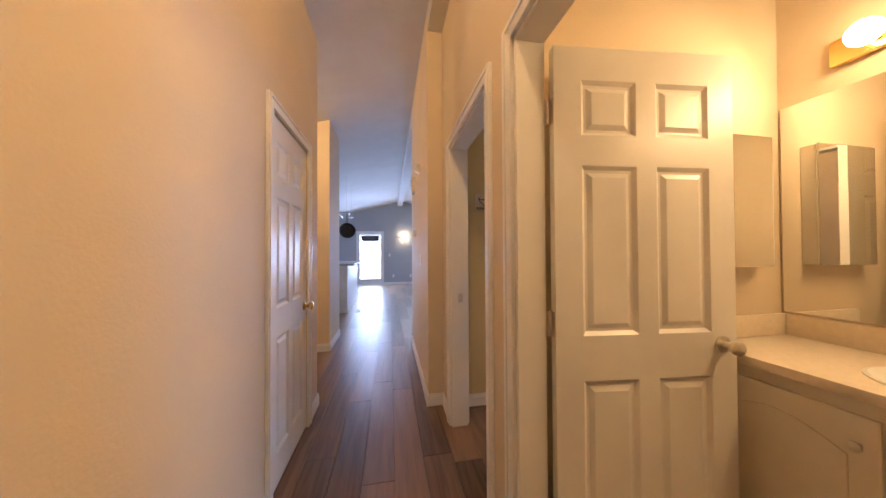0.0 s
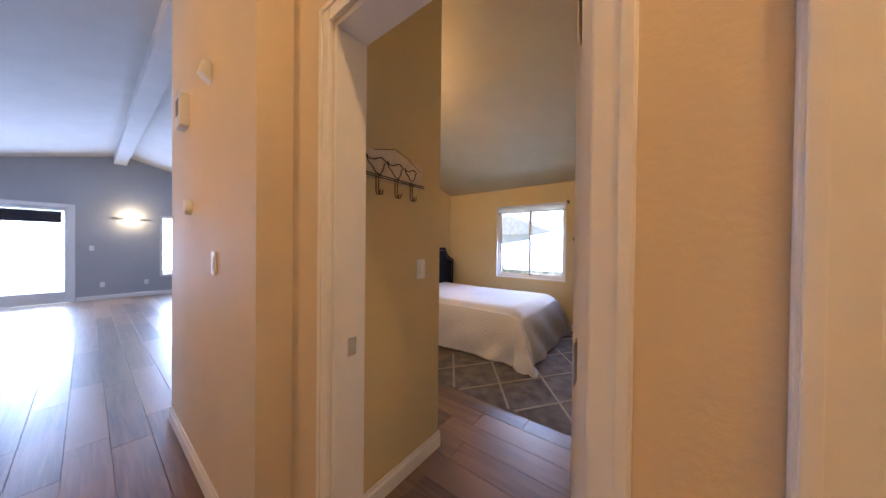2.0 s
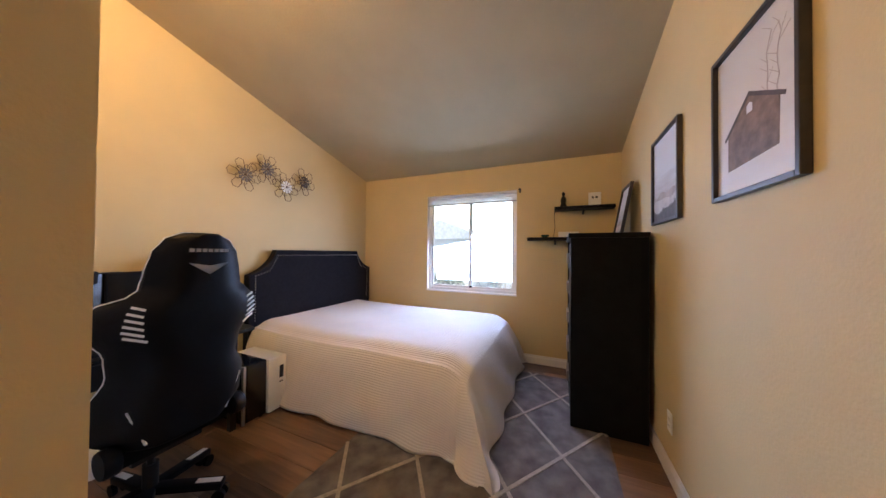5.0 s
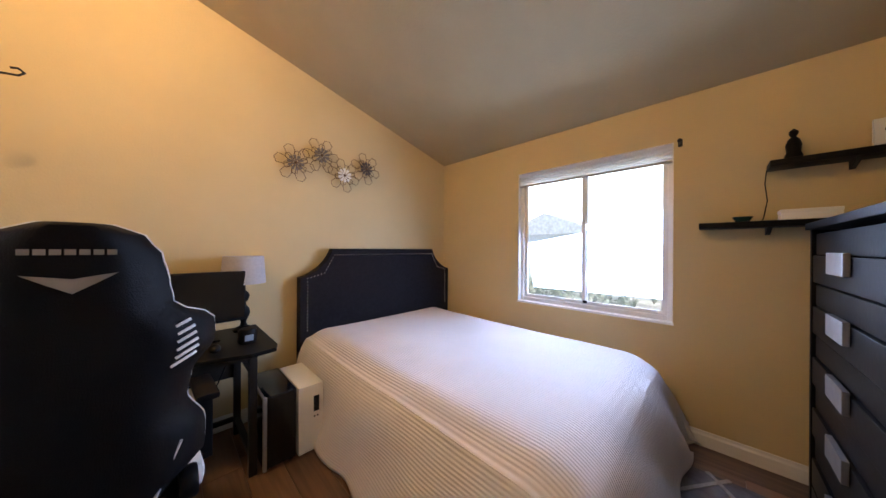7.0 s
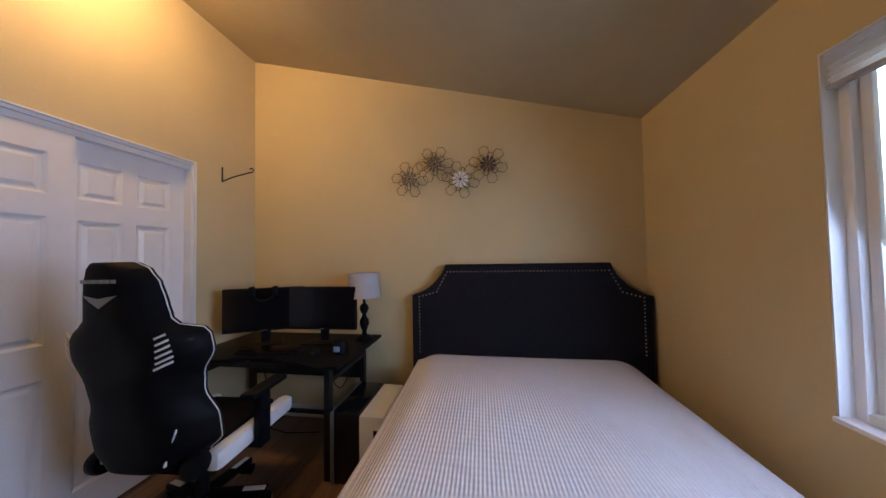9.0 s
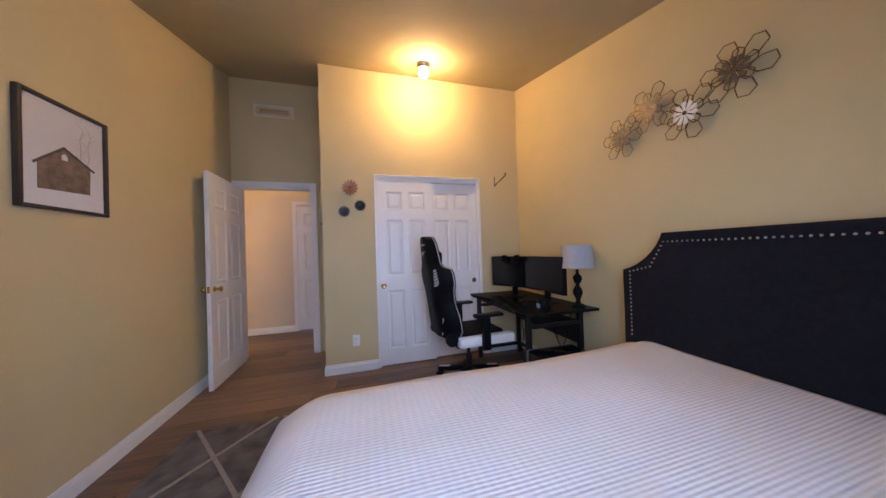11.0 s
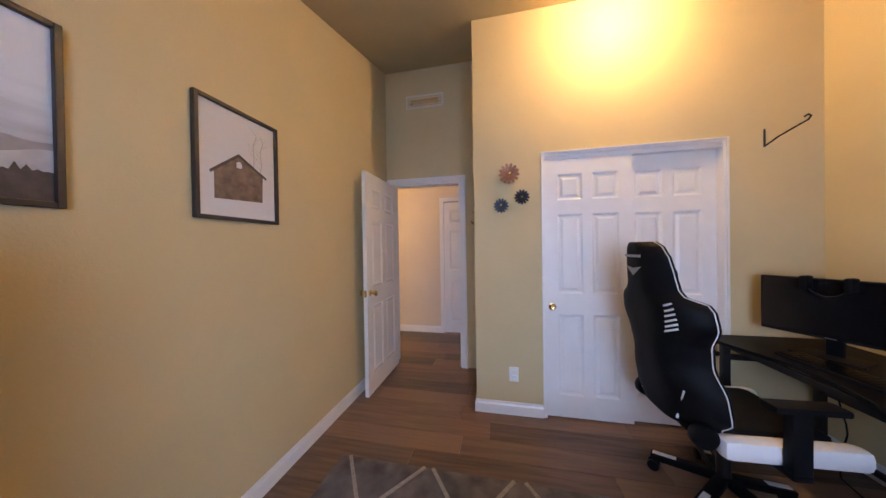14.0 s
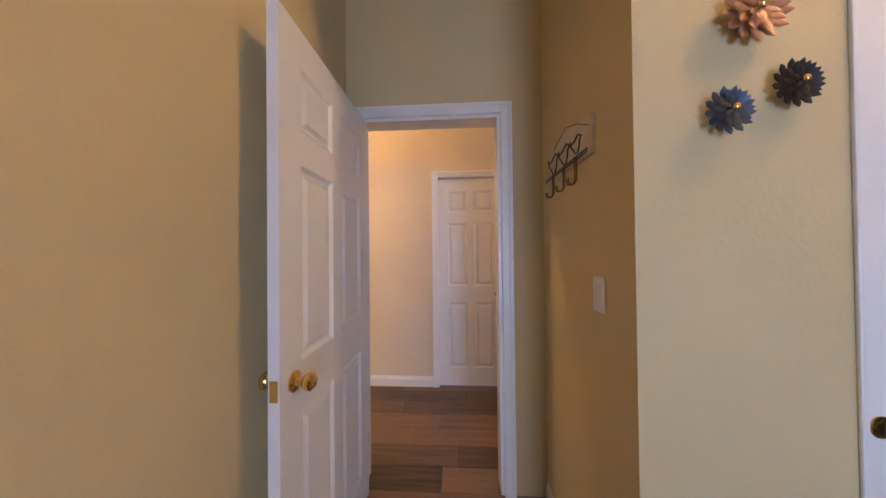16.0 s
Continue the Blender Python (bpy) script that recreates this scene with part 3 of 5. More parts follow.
def grid_window(name, x0, x1, z0, z1, cols, rows, label, shade=False, sill=True):
    t = thing(name, label, "window", pose(0, FAR, 0), kind="structure")
    bm = bmesh.new()
    for a in ((x0, x0 + 0.06, z0, z1), (x1 - 0.06, x1, z0, z1), (x0 + 0.06, x1 - 0.06, z0, z0 + (0.24 if shade else 0.05)), (x0 + 0.06, x1 - 0.06, z1 - 0.07, z1)):
        box(bm, a[0], a[1], 0.03, 0.08, a[2], a[3], 0.004)
    part("window_frame", bm, WHITE, t, smooth=False)
    bm = bmesh.new()
    for k in range(1, cols):
        x = x0 + (x1 - x0) * k / cols
        box(bm, x - 0.008, x + 0.008, 0.046, 0.064, z0 + 0.05, z1 - 0.07)
    for k in range(1, rows):
        z = z0 + (z1 - z0) * k / rows
        box(bm, x0 + 0.06, x1 - 0.06, 0.045, 0.065, z - 0.012, z + 0.012)
    if cols + rows > 2:
        part("muntin", bm, WHITE, t, smooth=False)
    else:
        bm.free()
    bm = bmesh.new()
    box(bm, x0 + 0.055, x1 - 0.055, 0.053, 0.057, z0 + 0.04, z1 - 0.06)
    g = part("pane", bm, GLASS, t, smooth=False)
    g.visible_shadow = False
    return t


patio = grid_window("door_patio", PD0 + 0.002, PD1 - 0.002, 0.01, PDZ - 0.002, 1, 1, "white glazed patio door, bright daylight behind", True)
grid_window("window_living", LW0 + 0.001, LW1 - 0.001, LWZ0 + 0.001, LWZ1 - 0.001, 2, 2, "white living room window, bright daylight behind")
sh = thing("roman_shade", "dark gathered fabric shade over the patio door", "shade", pose((PD0 + PD1) / 2, FAR - 0.03, 1.83))
bm = bmesh.new()
for k in range(5):
    z = 0.16 - k * 0.05
    box(bm, -0.36, 0.36, -0.02 - 0.006 * (k % 2), 0.0, z - 0.05, z, 0.008)
part("folds", bm, mat("charcoal_shade_cloth", (0.05, 0.045, 0.06), 0.9, vary=0.2, scale=20), sh)

# outdoors: ground, haze and the neighbouring houses, their colours paled for haze and overexposure
GROUND = mat("dry_hillside_hazed", (0.5, 0.5, 0.46), 0.95, vary=0.5, scale=1.5)
SIDING = mat("hazed_siding", (0.62, 0.64, 0.68), 0.8, vary=0.05)
ROOF = mat("hazed_shingle", (0.54, 0.57, 0.62), 0.9, vary=0.2)
LEAF = mat("hazed_leaves", (0.42, 0.46, 0.40), 0.8, vary=0.4, scale=8)
bm = bmesh.new()
box(bm, -200, 200, -200, 200, -1.2, -0.9)
structure("ground", bm, GROUND, "dry hillside ground outside, colour paled for haze", "ground")
bm = bmesh.new()
slab(bm, [(-60, -2), (60, -2), (60, 30), (-60, 30)], 60, 60.2, axis="X")
structure("backdrop_east", bm, DAYGLOW, "bright hazy sky beyond the window", "backdrop")
bm = bmesh.new()
slab(bm, [(-60, -2), (60, -2), (60, 30), (-60, 30)], 62, 62.2, axis="Y")
structure("backdrop_north", bm, DAYGLOW, "bright hazy sky beyond the patio", "backdrop")


def house(x, y, w, d, h, label):
    t = thing("neighbour_house", label, "house", pose(x, y, -0.9))
    bm = bmesh.new()
    box(bm, 0, d, 0, w, 0, h)
    part("wall", bm, SIDING, t, smooth=False)
    bm = bmesh.new()
    slab(bm, [(-0.4, h), (w + 0.4, h), (w / 2, h + w * 0.22)], -0.4, d + 0.4, axis="X")
    part("roof", bm, ROOF, t, smooth=False)
    for k in range(3):
        wy = w * (0.16 + 0.28 * k)
        bm = bmesh.new()
        box(bm, -0.06, 0.02, wy, wy + w * 0.14, h * 0.45, h * 0.75, 0.01)
        wd = part("window", bm, WHITE, t, smooth=False)
        bm = bmesh.new()
        box(bm, -0.075, -0.061, wy + 0.08, wy + w * 0.14 - 0.08, h * 0.45 + 0.08, h * 0.75 - 0.08)
        part("pane", bm, SCREEN, wd, smooth=False)
    return t


house(17, -2.5, 7.5, 6, 3.2, "sided neighbour house with gable roof, colours paled for haze")
house(24, 8, 8, 6, 3.4, "sided house with roof up the hill, colours paled for haze")
stair = thing("outdoor_stair", "timber outdoor stair with handrail, colour paled for haze", "stair", pose(11.5, 0.5, -0.9))
# pale tone stands for outdoor haze, not the wood's own colour
TIMBER = mat("hazed_timber", (0.52, 0.50, 0.48), 0.85, vary=0.2, scale=8)
for k in range(9):
    bm = bmesh.new()
    box(bm, 0, 1.0, 3.2 - k * 0.36, 3.56 - k * 0.36, 0.16 + k * 0.2, 0.20 + k * 0.2)
    part("step", bm, TIMBER, stair, smooth=False)
for x in (0.0, 0.95):
    bm = bmesh.new()
    slab(bm, [(3.6, 0.0), (0.2, 1.9), (0.2, 1.7), (3.6, -0.2)], x, x + 0.05, axis="X")
    part("stringer", bm, TIMBER, stair, smooth=False)
    bm = bmesh.new()
    slab(bm, [(3.6, 1.05), (0.2, 2.95), (0.2, 2.85), (3.6, 0.95)], x, x + 0.05, axis="X")
    part("handrail", bm, TIMBER, stair, smooth=False)
    for k in range(5):
        y = 3.5 - k * 0.8
        bm = bmesh.new()
        box(bm, x, x + 0.05, y - 0.03, y + 0.03, 0 if k < 2 else 0.3 * k, 1.0 + (3.6 - y) * 0.56)
        part("post", bm, TIMBER, stair, smooth=False)


def shrub(x, y, s, seed):
    rnd = random.Random(seed)
    t = thing("shrub", "green leafy shrub on the hillside, paled for haze", "shrub", pose(x, y, -0.9), "hillside shrubs")
    bm = bmesh.new()
    for k in range(5):
        a = rnd.uniform(0, 6.28)
        rod(bm, (0, 0, 0), (math.cos(a) * s * 0.5, math.sin(a) * s * 0.5, s * rnd.uniform(0.5, 0.9)), 0.03, 0.008, 6)
    part("stems", bm, TIMBER, t)
    bm = bmesh.new()
    for k in range(420):
        a, b, r = rnd.uniform(0, 6.28), rnd.uniform(-0.3, 1.2), s * (rnd.random() ** 0.5) * 0.75
        c = Vector((math.cos(a) * r, math.sin(a) * r, s * 0.55 + b * s * 0.35 + rnd.uniform(-0.1, 0.1)))
        q = Euler((rnd.uniform(0, 3), rnd.uniform(0, 3), rnd.uniform(0, 6))).to_matrix()
        vs = [bm.verts.new(c + q @ Vector(p) * s * 0.1) for p in ((-0.5, 0, 0), (0, -0.9, 0.1), (0.5, 0, 0), (0, 0.9, 0.1))]
        bm.faces.new(vs)
    tagged(part("leaves", bm, LEAF, t, smooth=False), kind="stuff")


for k, (x, y, s) in enumerate(((9.5, 4.2, 1.1), (10.5, 6.2, 1.4), (13, 2.6, 1.6), (15, 5.4, 2.4), (9.0, 1.2, 0.9), (20, 3.6, 2.8))):
    shrub(x, y, s, k)

# ---- bedroom: bed ----


def bed():
    t = thing("bed", "double bed made up with a white ribbed quilt", "bed")
    x0, x1, y0, y1, top, drop = 3.00, 4.545, 2.52, 4.60, 0.592, 0.52
    bm = bmesh.new()
    uvl = bm.loops.layers.uv.new("UVMap")
    nx, ny = 110, 120
    us = [x0 - drop + (x1 - x0 + 2 * drop) * i / nx for i in range(nx + 1)]
    vs = [y0 - drop + (y1 - y0 + drop) * j / ny for j in range(ny + 1)]
    grid, uvs = [], {}
    for v in vs:
        row = []
        for u in us:
            cx, cy = min(max(u, x0), x1), min(max(v, y0), y1)
            ex, ey = u - cx, v - cy
            d = math.hypot(ex, ey)
            wob = noise.noise((u * 2.1, v * 2.1, 0.3))
            z = top + 0.012 * wob + 0.018 * max(0, (cy - 3.9) / 0.7) * (0.7 + 0.3 * math.sin((cx - x0) / (x1 - x0) * 2 * math.pi + 1.2))
            # soft crown so the edges roll over
            for e in (cx - x0, x1 - cx, cy - y0):
                z -= 0.055 * max(0, 1 - e / 0.16) ** 2
            px, py = cx, cy
            if d > 0:
                run = max(abs(ex), abs(ey))
                corner = min(abs(ex), abs(ey)) / max(run, 1e-6)
                nxv, nyv = ex / d, ey / d
                fold = 0.020 * math.sin((u + v) * 11 + 2 * wob) + 0.02 * noise.noise((u * 4, v * 4, 2.0))
                s = run / drop
                out = 0.02 + 0.055 * (1 - math.exp(-run * 9)) + s * ((0.075 if abs(ex) > abs(ey) else 0.12) + fold + 0.19 * corner)
                if x1 - cx < 0.01:
                    out = 0.01 + 0.05 * (1 - math.exp(-run * 9)) + s * (0.045 + 0.24 * corner)
                px, py = min(cx + nxv * out, E - 0.034), cy + nyv * out
                z -= run * (1.0 - 0.04 * corner) - 0.01 * math.sin(u * 5)
            vert = bm.verts.new((px, py, max(z, 0.022)))
            uvs[vert] = (u, v)
            row.append(vert)
        grid.append(row)
    for j in range(ny):
        for i in range(nx):
            f = bm.faces.new((grid[j][i], grid[j][i + 1], grid[j + 1][i + 1], grid[j + 1][i]))
            for l in f.loops:
                l[uvl].uv = uvs[l.vert]
    q = part("quilt", bm, QUILT, t, "white ribbed cotton quilt")
    so = q.modifiers.new("thickness", "SOLIDIFY")
    so.thickness, so.offset = 0.012, -1
    bm = bmesh.new()
    box(bm, x0 + 0.03, x1 - 0.03, y0 + 0.04, y1, 0.30, top - 0.075, 0.05)
    part("mattress", bm, WHITE_LEATHER, t)
    bm = bmesh.new()
    box(bm, x0 + 0.04, x1 - 0.04, y0 + 0.06, y1, 0.10, 0.30, 0.01)
    part("bed_base", bm, HEADBOARD_CLOTH, t)
    for x in (x0 + 0.1, x1 - 0.1):
        for y in (y0 + 0.14, y1 - 0.1):
            bm = bmesh.new()
            rod(bm, (x, y, 0.0), (x, y, 0.11), 0.025, 0.03)
            part("leg", bm, BLACK_WOOD, t)
    # upholstered headboard with scooped corners
    a0, a1, h0, h1 = 2.93, 4.675, 1.06, 1.30
    out = [(a0, 0.12), (a1, 0.12), (a1, h0)]
    for k in range(9):
        w = math.pi / 2 * k / 8
        out.append((a1 - 0.27 * (0.6 * math.sin(w) + 0.4 * k / 8), h0 + (h1 - h0) * (0.6 * (1 - math.cos(w)) + 0.4 * k / 8)))
    for k in range(8, -1, -1):
        w = math.pi / 2 * k / 8
        out.append((a0 + 0.27 * (0.6 * math.sin(w) + 0.4 * k / 8), h0 + (h1 - h0) * (0.6 * (1 - math.cos(w)) + 0.4 * k / 8)))
    bm = bmesh.new()
    slab(bm, out, N - 0.10, N - 0.016, 0.014)
    hb = part("headboard", bm, HEADBOARD_CLOTH, t, "charcoal upholstered headboard with nailhead trim")
    # nailheads in a line inside the edge
    bm = bmesh.new()
    line = [(a0 + 0.06, 0.62), (a0 + 0.06, h0 - 0.01), (a0 + 0.20, h0 + 0.03), (a0 + 0.285, h1 - 0.055), (a1 - 0.285, h1 - 0.055), (a1 - 0.20, h0 + 0.03), (a1 - 0.06, h0 - 0.01), (a1 - 0.06, 0.62)]
    for (p, r), (q2, s2) in zip(line, line[1:]):
        n = max(2, int(math.hypot(q2 - p, s2 - r) / 0.026))
        for k in range(n):
            c = bmesh.ops.create_icosphere(bm, subdivisions=1, radius=0.006)
            bmesh.ops.translate(bm, vec=(p + (q2 - p) * k / n, N - 0.101, r + (s2 - r) * k / n), verts=c["verts"])
    tagged(part("nailheads", bm, NICKEL, hb), kind="stuff")
    for r in range(2):
        for k in range(5):
            bm = bmesh.new()
            ball(bm, (a0 + 0.36 + k * 0.255 + 0.12 * r - 0.06, N - 0.098, 0.95 + r * 0.16), 0.013, (1, 0.5, 1), 8)
            part("tuft_button", bm, HEADBOARD_CLOTH, hb)
    return t


bed()

# ---- rug with a trellis of pale lines ----
rug = thing("rug", "dark grey shag rug with cream diamond lines", "rug")
RX0, RX1, RY0, RY1 = 2.09, 4.40, 1.62, 3.25
bm = bmesh.new()
nxr, nyr = 60, 42
verts = [[bm.verts.new((RX0 + (RX1 - RX0) * i / nxr, RY0 + (RY1 - RY0) * j / nyr, 0.012 + 0.003 * noise.noise((i * 0.9, j * 0.9, 0)) - (0.009 if i in (0, nxr) or j in (0, nyr) else 0))) for i in range(nxr + 1)] for j in range(nyr + 1)]
for j in range(nyr):
    for i in range(nxr):
        bm.faces.new((verts[j][i], verts[j][i + 1], verts[j + 1][i + 1], verts[j + 1][i]))
part("rug_base", bm, RUG_PILE, rug)


def strip(bm, a, b, w, z0, z1):
    d = Vector((b[0] - a[0], b[1] - a[1], 0))
    n = Vector((-d.y, d.x, 0)).normalized() * w / 2
    p = [Vector((a[0], a[1], 0)) + n, Vector((a[0], a[1], 0)) - n, Vector((b[0], b[1], 0)) - n, Vector((b[0], b[1], 0)) + n]
    slab(bm, [(v.x, v.y) for v in p], z0, z1, axis="Z")


k = -8
rnd = random.Random(4)
while k < 14:
    for sgn in (1, -1):
        slope = sgn * 0.72
        c = 1.926 + 0.545 * (k - 3) - slope * (2.445 - RX0) + rnd.uniform(-0.012, 0.012)
        xs = [RX0 + 0.01, RX1 - 0.01]
        seg = []
        for x in xs:
            seg.append((x, c + slope * (x - RX0)))
        (xa, ya), (xb, yb) = seg
        lo, hi = 0.0, 1.0
        for bound, s in ((RY0 + 0.01, 1), (RY1 - 0.01, -1)):
            fa, fb = s * (ya - bound), s * (yb - bound)
            if fa < 0 and fb < 0:
                lo, hi = 1, 0
            elif fa < 0:
                lo = max(lo, fa / (fa - fb))
            elif fb < 0:
                hi = min(hi, fa / (fa - fb))
        if hi - lo > 0.05:
            bm = bmesh.new()
            p = (xa + (xb - xa) * lo, ya + (yb - ya) * lo)
            q = (xa + (xb - xa) * hi, ya + (yb - ya) * hi)
            strip(bm, p, q, 0.021, 0.010, 0.0165)
            part("line", bm, RUG_LINE, rug)
    k += 1

# ---- chest of drawers ----


def dresser():
    x0, x1, y0, y1, h = 3.56, 4.535, SY + 0.035, 1.865, 1.445
    t = thing("dresser", "tall black wooden chest of drawers with silver pulls", "dresser")
    bm = bmesh.new()
    box(bm, x0, x0 + 0.03, y0, y1, 0.0, h - 0.035, 0.003)
    part("side_panel", bm, BLACK_WOOD, t, smooth=False)
    bm = bmesh.new()
    box(bm, x1 - 0.03, x1, y0, y1, 0.0, h - 0.035, 0.003)
    part("side_panel", bm, BLACK_WOOD, t, smooth=False)
    bm = bmesh.new()
    box(bm, x0 + 0.03, x1 - 0.03, y0, y0 + 0.01, 0.06, h - 0.035)
    part("back_panel", bm, BLACK_WOOD, t, smooth=False)
    bm = bmesh.new()
    box(bm, x0 + 0.03, x1 - 0.03, y1 - 0.03, y1 - 0.004, 0.0, 0.10, 0.003)
    part("plinth", bm, BLACK_WOOD, t, smooth=False)
    bm = bmesh.new()
    box(bm, x0 + 0.03, x1 - 0.03, y0 + 0.01, y1 - 0.03, 0.08, 0.10)
    part("bottom_panel", bm, BLACK_WOOD, t, smooth=False)
    bm = bmesh.new()
    box(bm, x0 - 0.012, x1 + 0.012, y0 - 0.004, y1 + 0.015, h - 0.035, h, 0.005)
    part("top", bm, BLACK_WOOD, t, smooth=False)
    n = 5
    zh = (h - 0.05 - 0.11) / n
    for k in range(n):
        z0 = 0.11 + k * zh
        bm = bmesh.new()
        box(bm, x0 + 0.045, x1 - 0.045, y1 - 0.022, y1 - 0.002, z0 + 0.006, z0 + zh * 0.55, 0.004)
        box(bm, x0 + 0.045, x1 - 0.045, y1 - 0.034, y1 - 0.012, z0 + zh * 0.55 + 0.004, z0 + zh - 0.006, 0.004)
        dr = part("drawer", bm, BLACK_WOOD, t, smooth=False)
        bm = bmesh.new()
        xc = (x0 + x1) / 2
        box(bm, xc - 0.105, xc + 0.105, y1 - 0.001, y1 + 0.018, z0 + zh * 0.26, z0 + zh * 0.26 + 0.09, 0.003)
        part("pull", bm, SILVER_PLATE, dr, "satin silver plate pull", smooth=False)
    return t


dresser()


# ---- framed prints ----
def print_paper(name, low, high, bands):
    m = mat(name, high, 0.5, vary=0.03)
    t, b = m.node_tree, m.node_tree.nodes["Principled BSDF"]
    co = t.nodes.new("ShaderNodeTexCoord")
    sep = t.nodes.new("ShaderNodeSeparateXYZ")
    t.links.new(co.outputs["Generated"], sep.inputs[0])
    n = t.nodes.new("ShaderNodeTexNoise")
    n.inputs["Scale"].default_value, n.inputs["Detail"].default_value = bands, 5
    mp = t.nodes.new("ShaderNodeMapping")
    mp.inputs["Scale"].default_value = (0.5, 1, 4.0)
    t.links.new(co.outputs["Generated"], mp.inputs[0])
    t.links.new(mp.outputs[0], n.inputs["Vector"])
    add = t.nodes.new("ShaderNodeMath")
    add.operation = "MULTIPLY_ADD"
    add.inputs[1].default_value = 0.5
    t.links.new(n.outputs["Fac"], add.inputs[0])
    t.links.new(sep.outputs["Z"], add.inputs[2])
    ramp = t.nodes.new("ShaderNodeValToRGB")
    e = ramp.color_ramp.elements
    e[0].position, e[0].color = 0.25, rgb(low)
    e[1].position, e[1].color = 0.85, rgb(high)
    t.links.new(add.outputs[0], ramp.inputs[0])
    t.links.new(ramp.outputs[0], b.inputs["Base Color"])
    return m


PAPER_SNOW = print_paper("snow_print", (0.68, 0.66, 0.66), (0.60, 0.57, 0.55), 4)
PAPER_MIST = print_paper("mist_print", (0.16, 0.13, 0.12), (0.62, 0.63, 0.66), 3)
INK_BROWN = mat("sepia_ink", (0.17, 0.115, 0.085), 0.6, vary=0.35, scale=30)
INK_DARK = mat("dark_forest_ink", (0.07, 0.055, 0.05), 0.6, vary=0.3, scale=30)
INK_PALE = mat("pale_mist_ink", (0.66, 0.66, 0.68), 0.6, vary=0.1, scale=20)
FRAME = mat("dark_picture_frame", (0.035, 0.026, 0.022), 0.4, vary=0.2, scale=25)


def framed_print(w, h, m, label, art, paper):
    """A flat print in a dark frame; local x runs along the wall, y out of it, z up from its centre."""
    t = thing("framed_print", label, "picture", m, "framed prints")
    bm = bmesh.new()
    f = 0.018
    for a in ((-w / 2, -w / 2 + f, -h / 2, h / 2), (w / 2 - f, w / 2, -h / 2, h / 2), (-w / 2 + f, w / 2 - f, -h / 2, -h / 2 + f), (-w / 2 + f, w / 2 - f, h / 2 - f, h / 2)):
        box(bm, a[0], a[1], 0.001, 0.026, a[2], a[3], 0.003)
    part("frame", bm, FRAME, t, smooth=False)
    bm = bmesh.new()
    box(bm, -w / 2 + f, w / 2 - f, 0.003, 0.010, -h / 2 + f, h / 2 - f)
    part("print", bm, paper, t, smooth=False)
    if art == "barn":
        bm = bmesh.new()
        slab(bm, [(-0.125, -0.165), (0.135, -0.18), (0.135, -0.045), (0.01, 0.048), (-0.13, -0.01)], 0.010, 0.0108)
        part("barn", bm, INK_BROWN, t, smooth=False)
        bm = bmesh.new()
        slab(bm, [(-0.155, -0.024), (0.012, 0.062), (0.158, -0.055), (0.15, -0.065), (0.012, 0.046), (-0.15, -0.036)], 0.0108, 0.0112)
        part("roof", bm, INK_DARK, t, smooth=False)
        bm = bmesh.new()
        slab(bm, [(-0.006, -0.01), (0.024, -0.01), (0.024, 0.015), (0.009, 0.024), (-0.006, 0.015)], 0.0108, 0.0112)
        part("loft_window", bm, INK_PALE, t, smooth=False)
        r = random.Random(3)
        bm = bmesh.new()
        for base in (-0.07, -0.12):
            pts = [(base, -0.02)]
            for k in range(7):
                pts.append((pts[-1][0] + r.uniform(-0.012, 0.012), pts[-1][1] + 0.03))
            for (a, b), (c, d) in zip(pts, pts[1:]):
                slab(bm, [(a - 0.0025, b), (a + 0.0025, b), (c + 0.002, d), (c - 0.002, d)], 0.010, 0.0105)
                e = r.choice((-1, 1)) * r.uniform(0.02, 0.05)
                slab(bm, [(c, d), (c, d + 0.003), (c + e, d + 0.035), (c + e, d + 0.033)], 0.010, 0.0104)
        part("bare_tree", bm, mat("pale_sepia_ink", (0.42, 0.37, 0.34), 0.6), t, smooth=False)
    else:
        r = random.Random(11)
        for base, amp, ink, dep in ((-0.085, 0.06, mat("hill_ink", (0.34, 0.30, 0.28), 0.6, vary=0.25, scale=9), 0.0104), (-0.125, 0.045, mat("haze_ink", (0.46, 0.43, 0.42), 0.6, vary=0.2, scale=14), 0.0108), (-0.19, 0.035, INK_DARK, 0.0112)):
            out = [(-w / 2 + f, -h / 2 + f)]
            out.append((w / 2 - f, -h / 2 + f))
            n = 44
            for k in range(n + 1):
                x = w / 2 - f - (w - 2 * f) * k / n
                z = base + amp * noise.noise((x * 7, base * 40, 1.0))
                if ink is INK_DARK:
                    z += r.uniform(0, 0.022) * (k % 2) - 0.02 * math.sin(x * 9)
                out.append((x, z))
            bm = bmesh.new()
            slab(bm, out, 0.010, dep)
            part("treeline", bm, ink, t, smooth=False)
    return t


framed_print(0.45, 0.56, pose(2.533, SY, 1.78, 0, 0, 0), "black framed sepia print of a snowy barn", "barn", PAPER_SNOW)
framed_print(0.46, 0.55, pose(3.345, SY, 1.762, 0, 0, 0), "black framed print of misty forest and lake", "mist", PAPER_MIST)
framed_print(0.36, 0.46, pose(4.16, SY + 0.075, 1.445 + 0.222, 10, 0, 0), "black framed print leaning on the dresser top", "mist", PAPER_MIST)

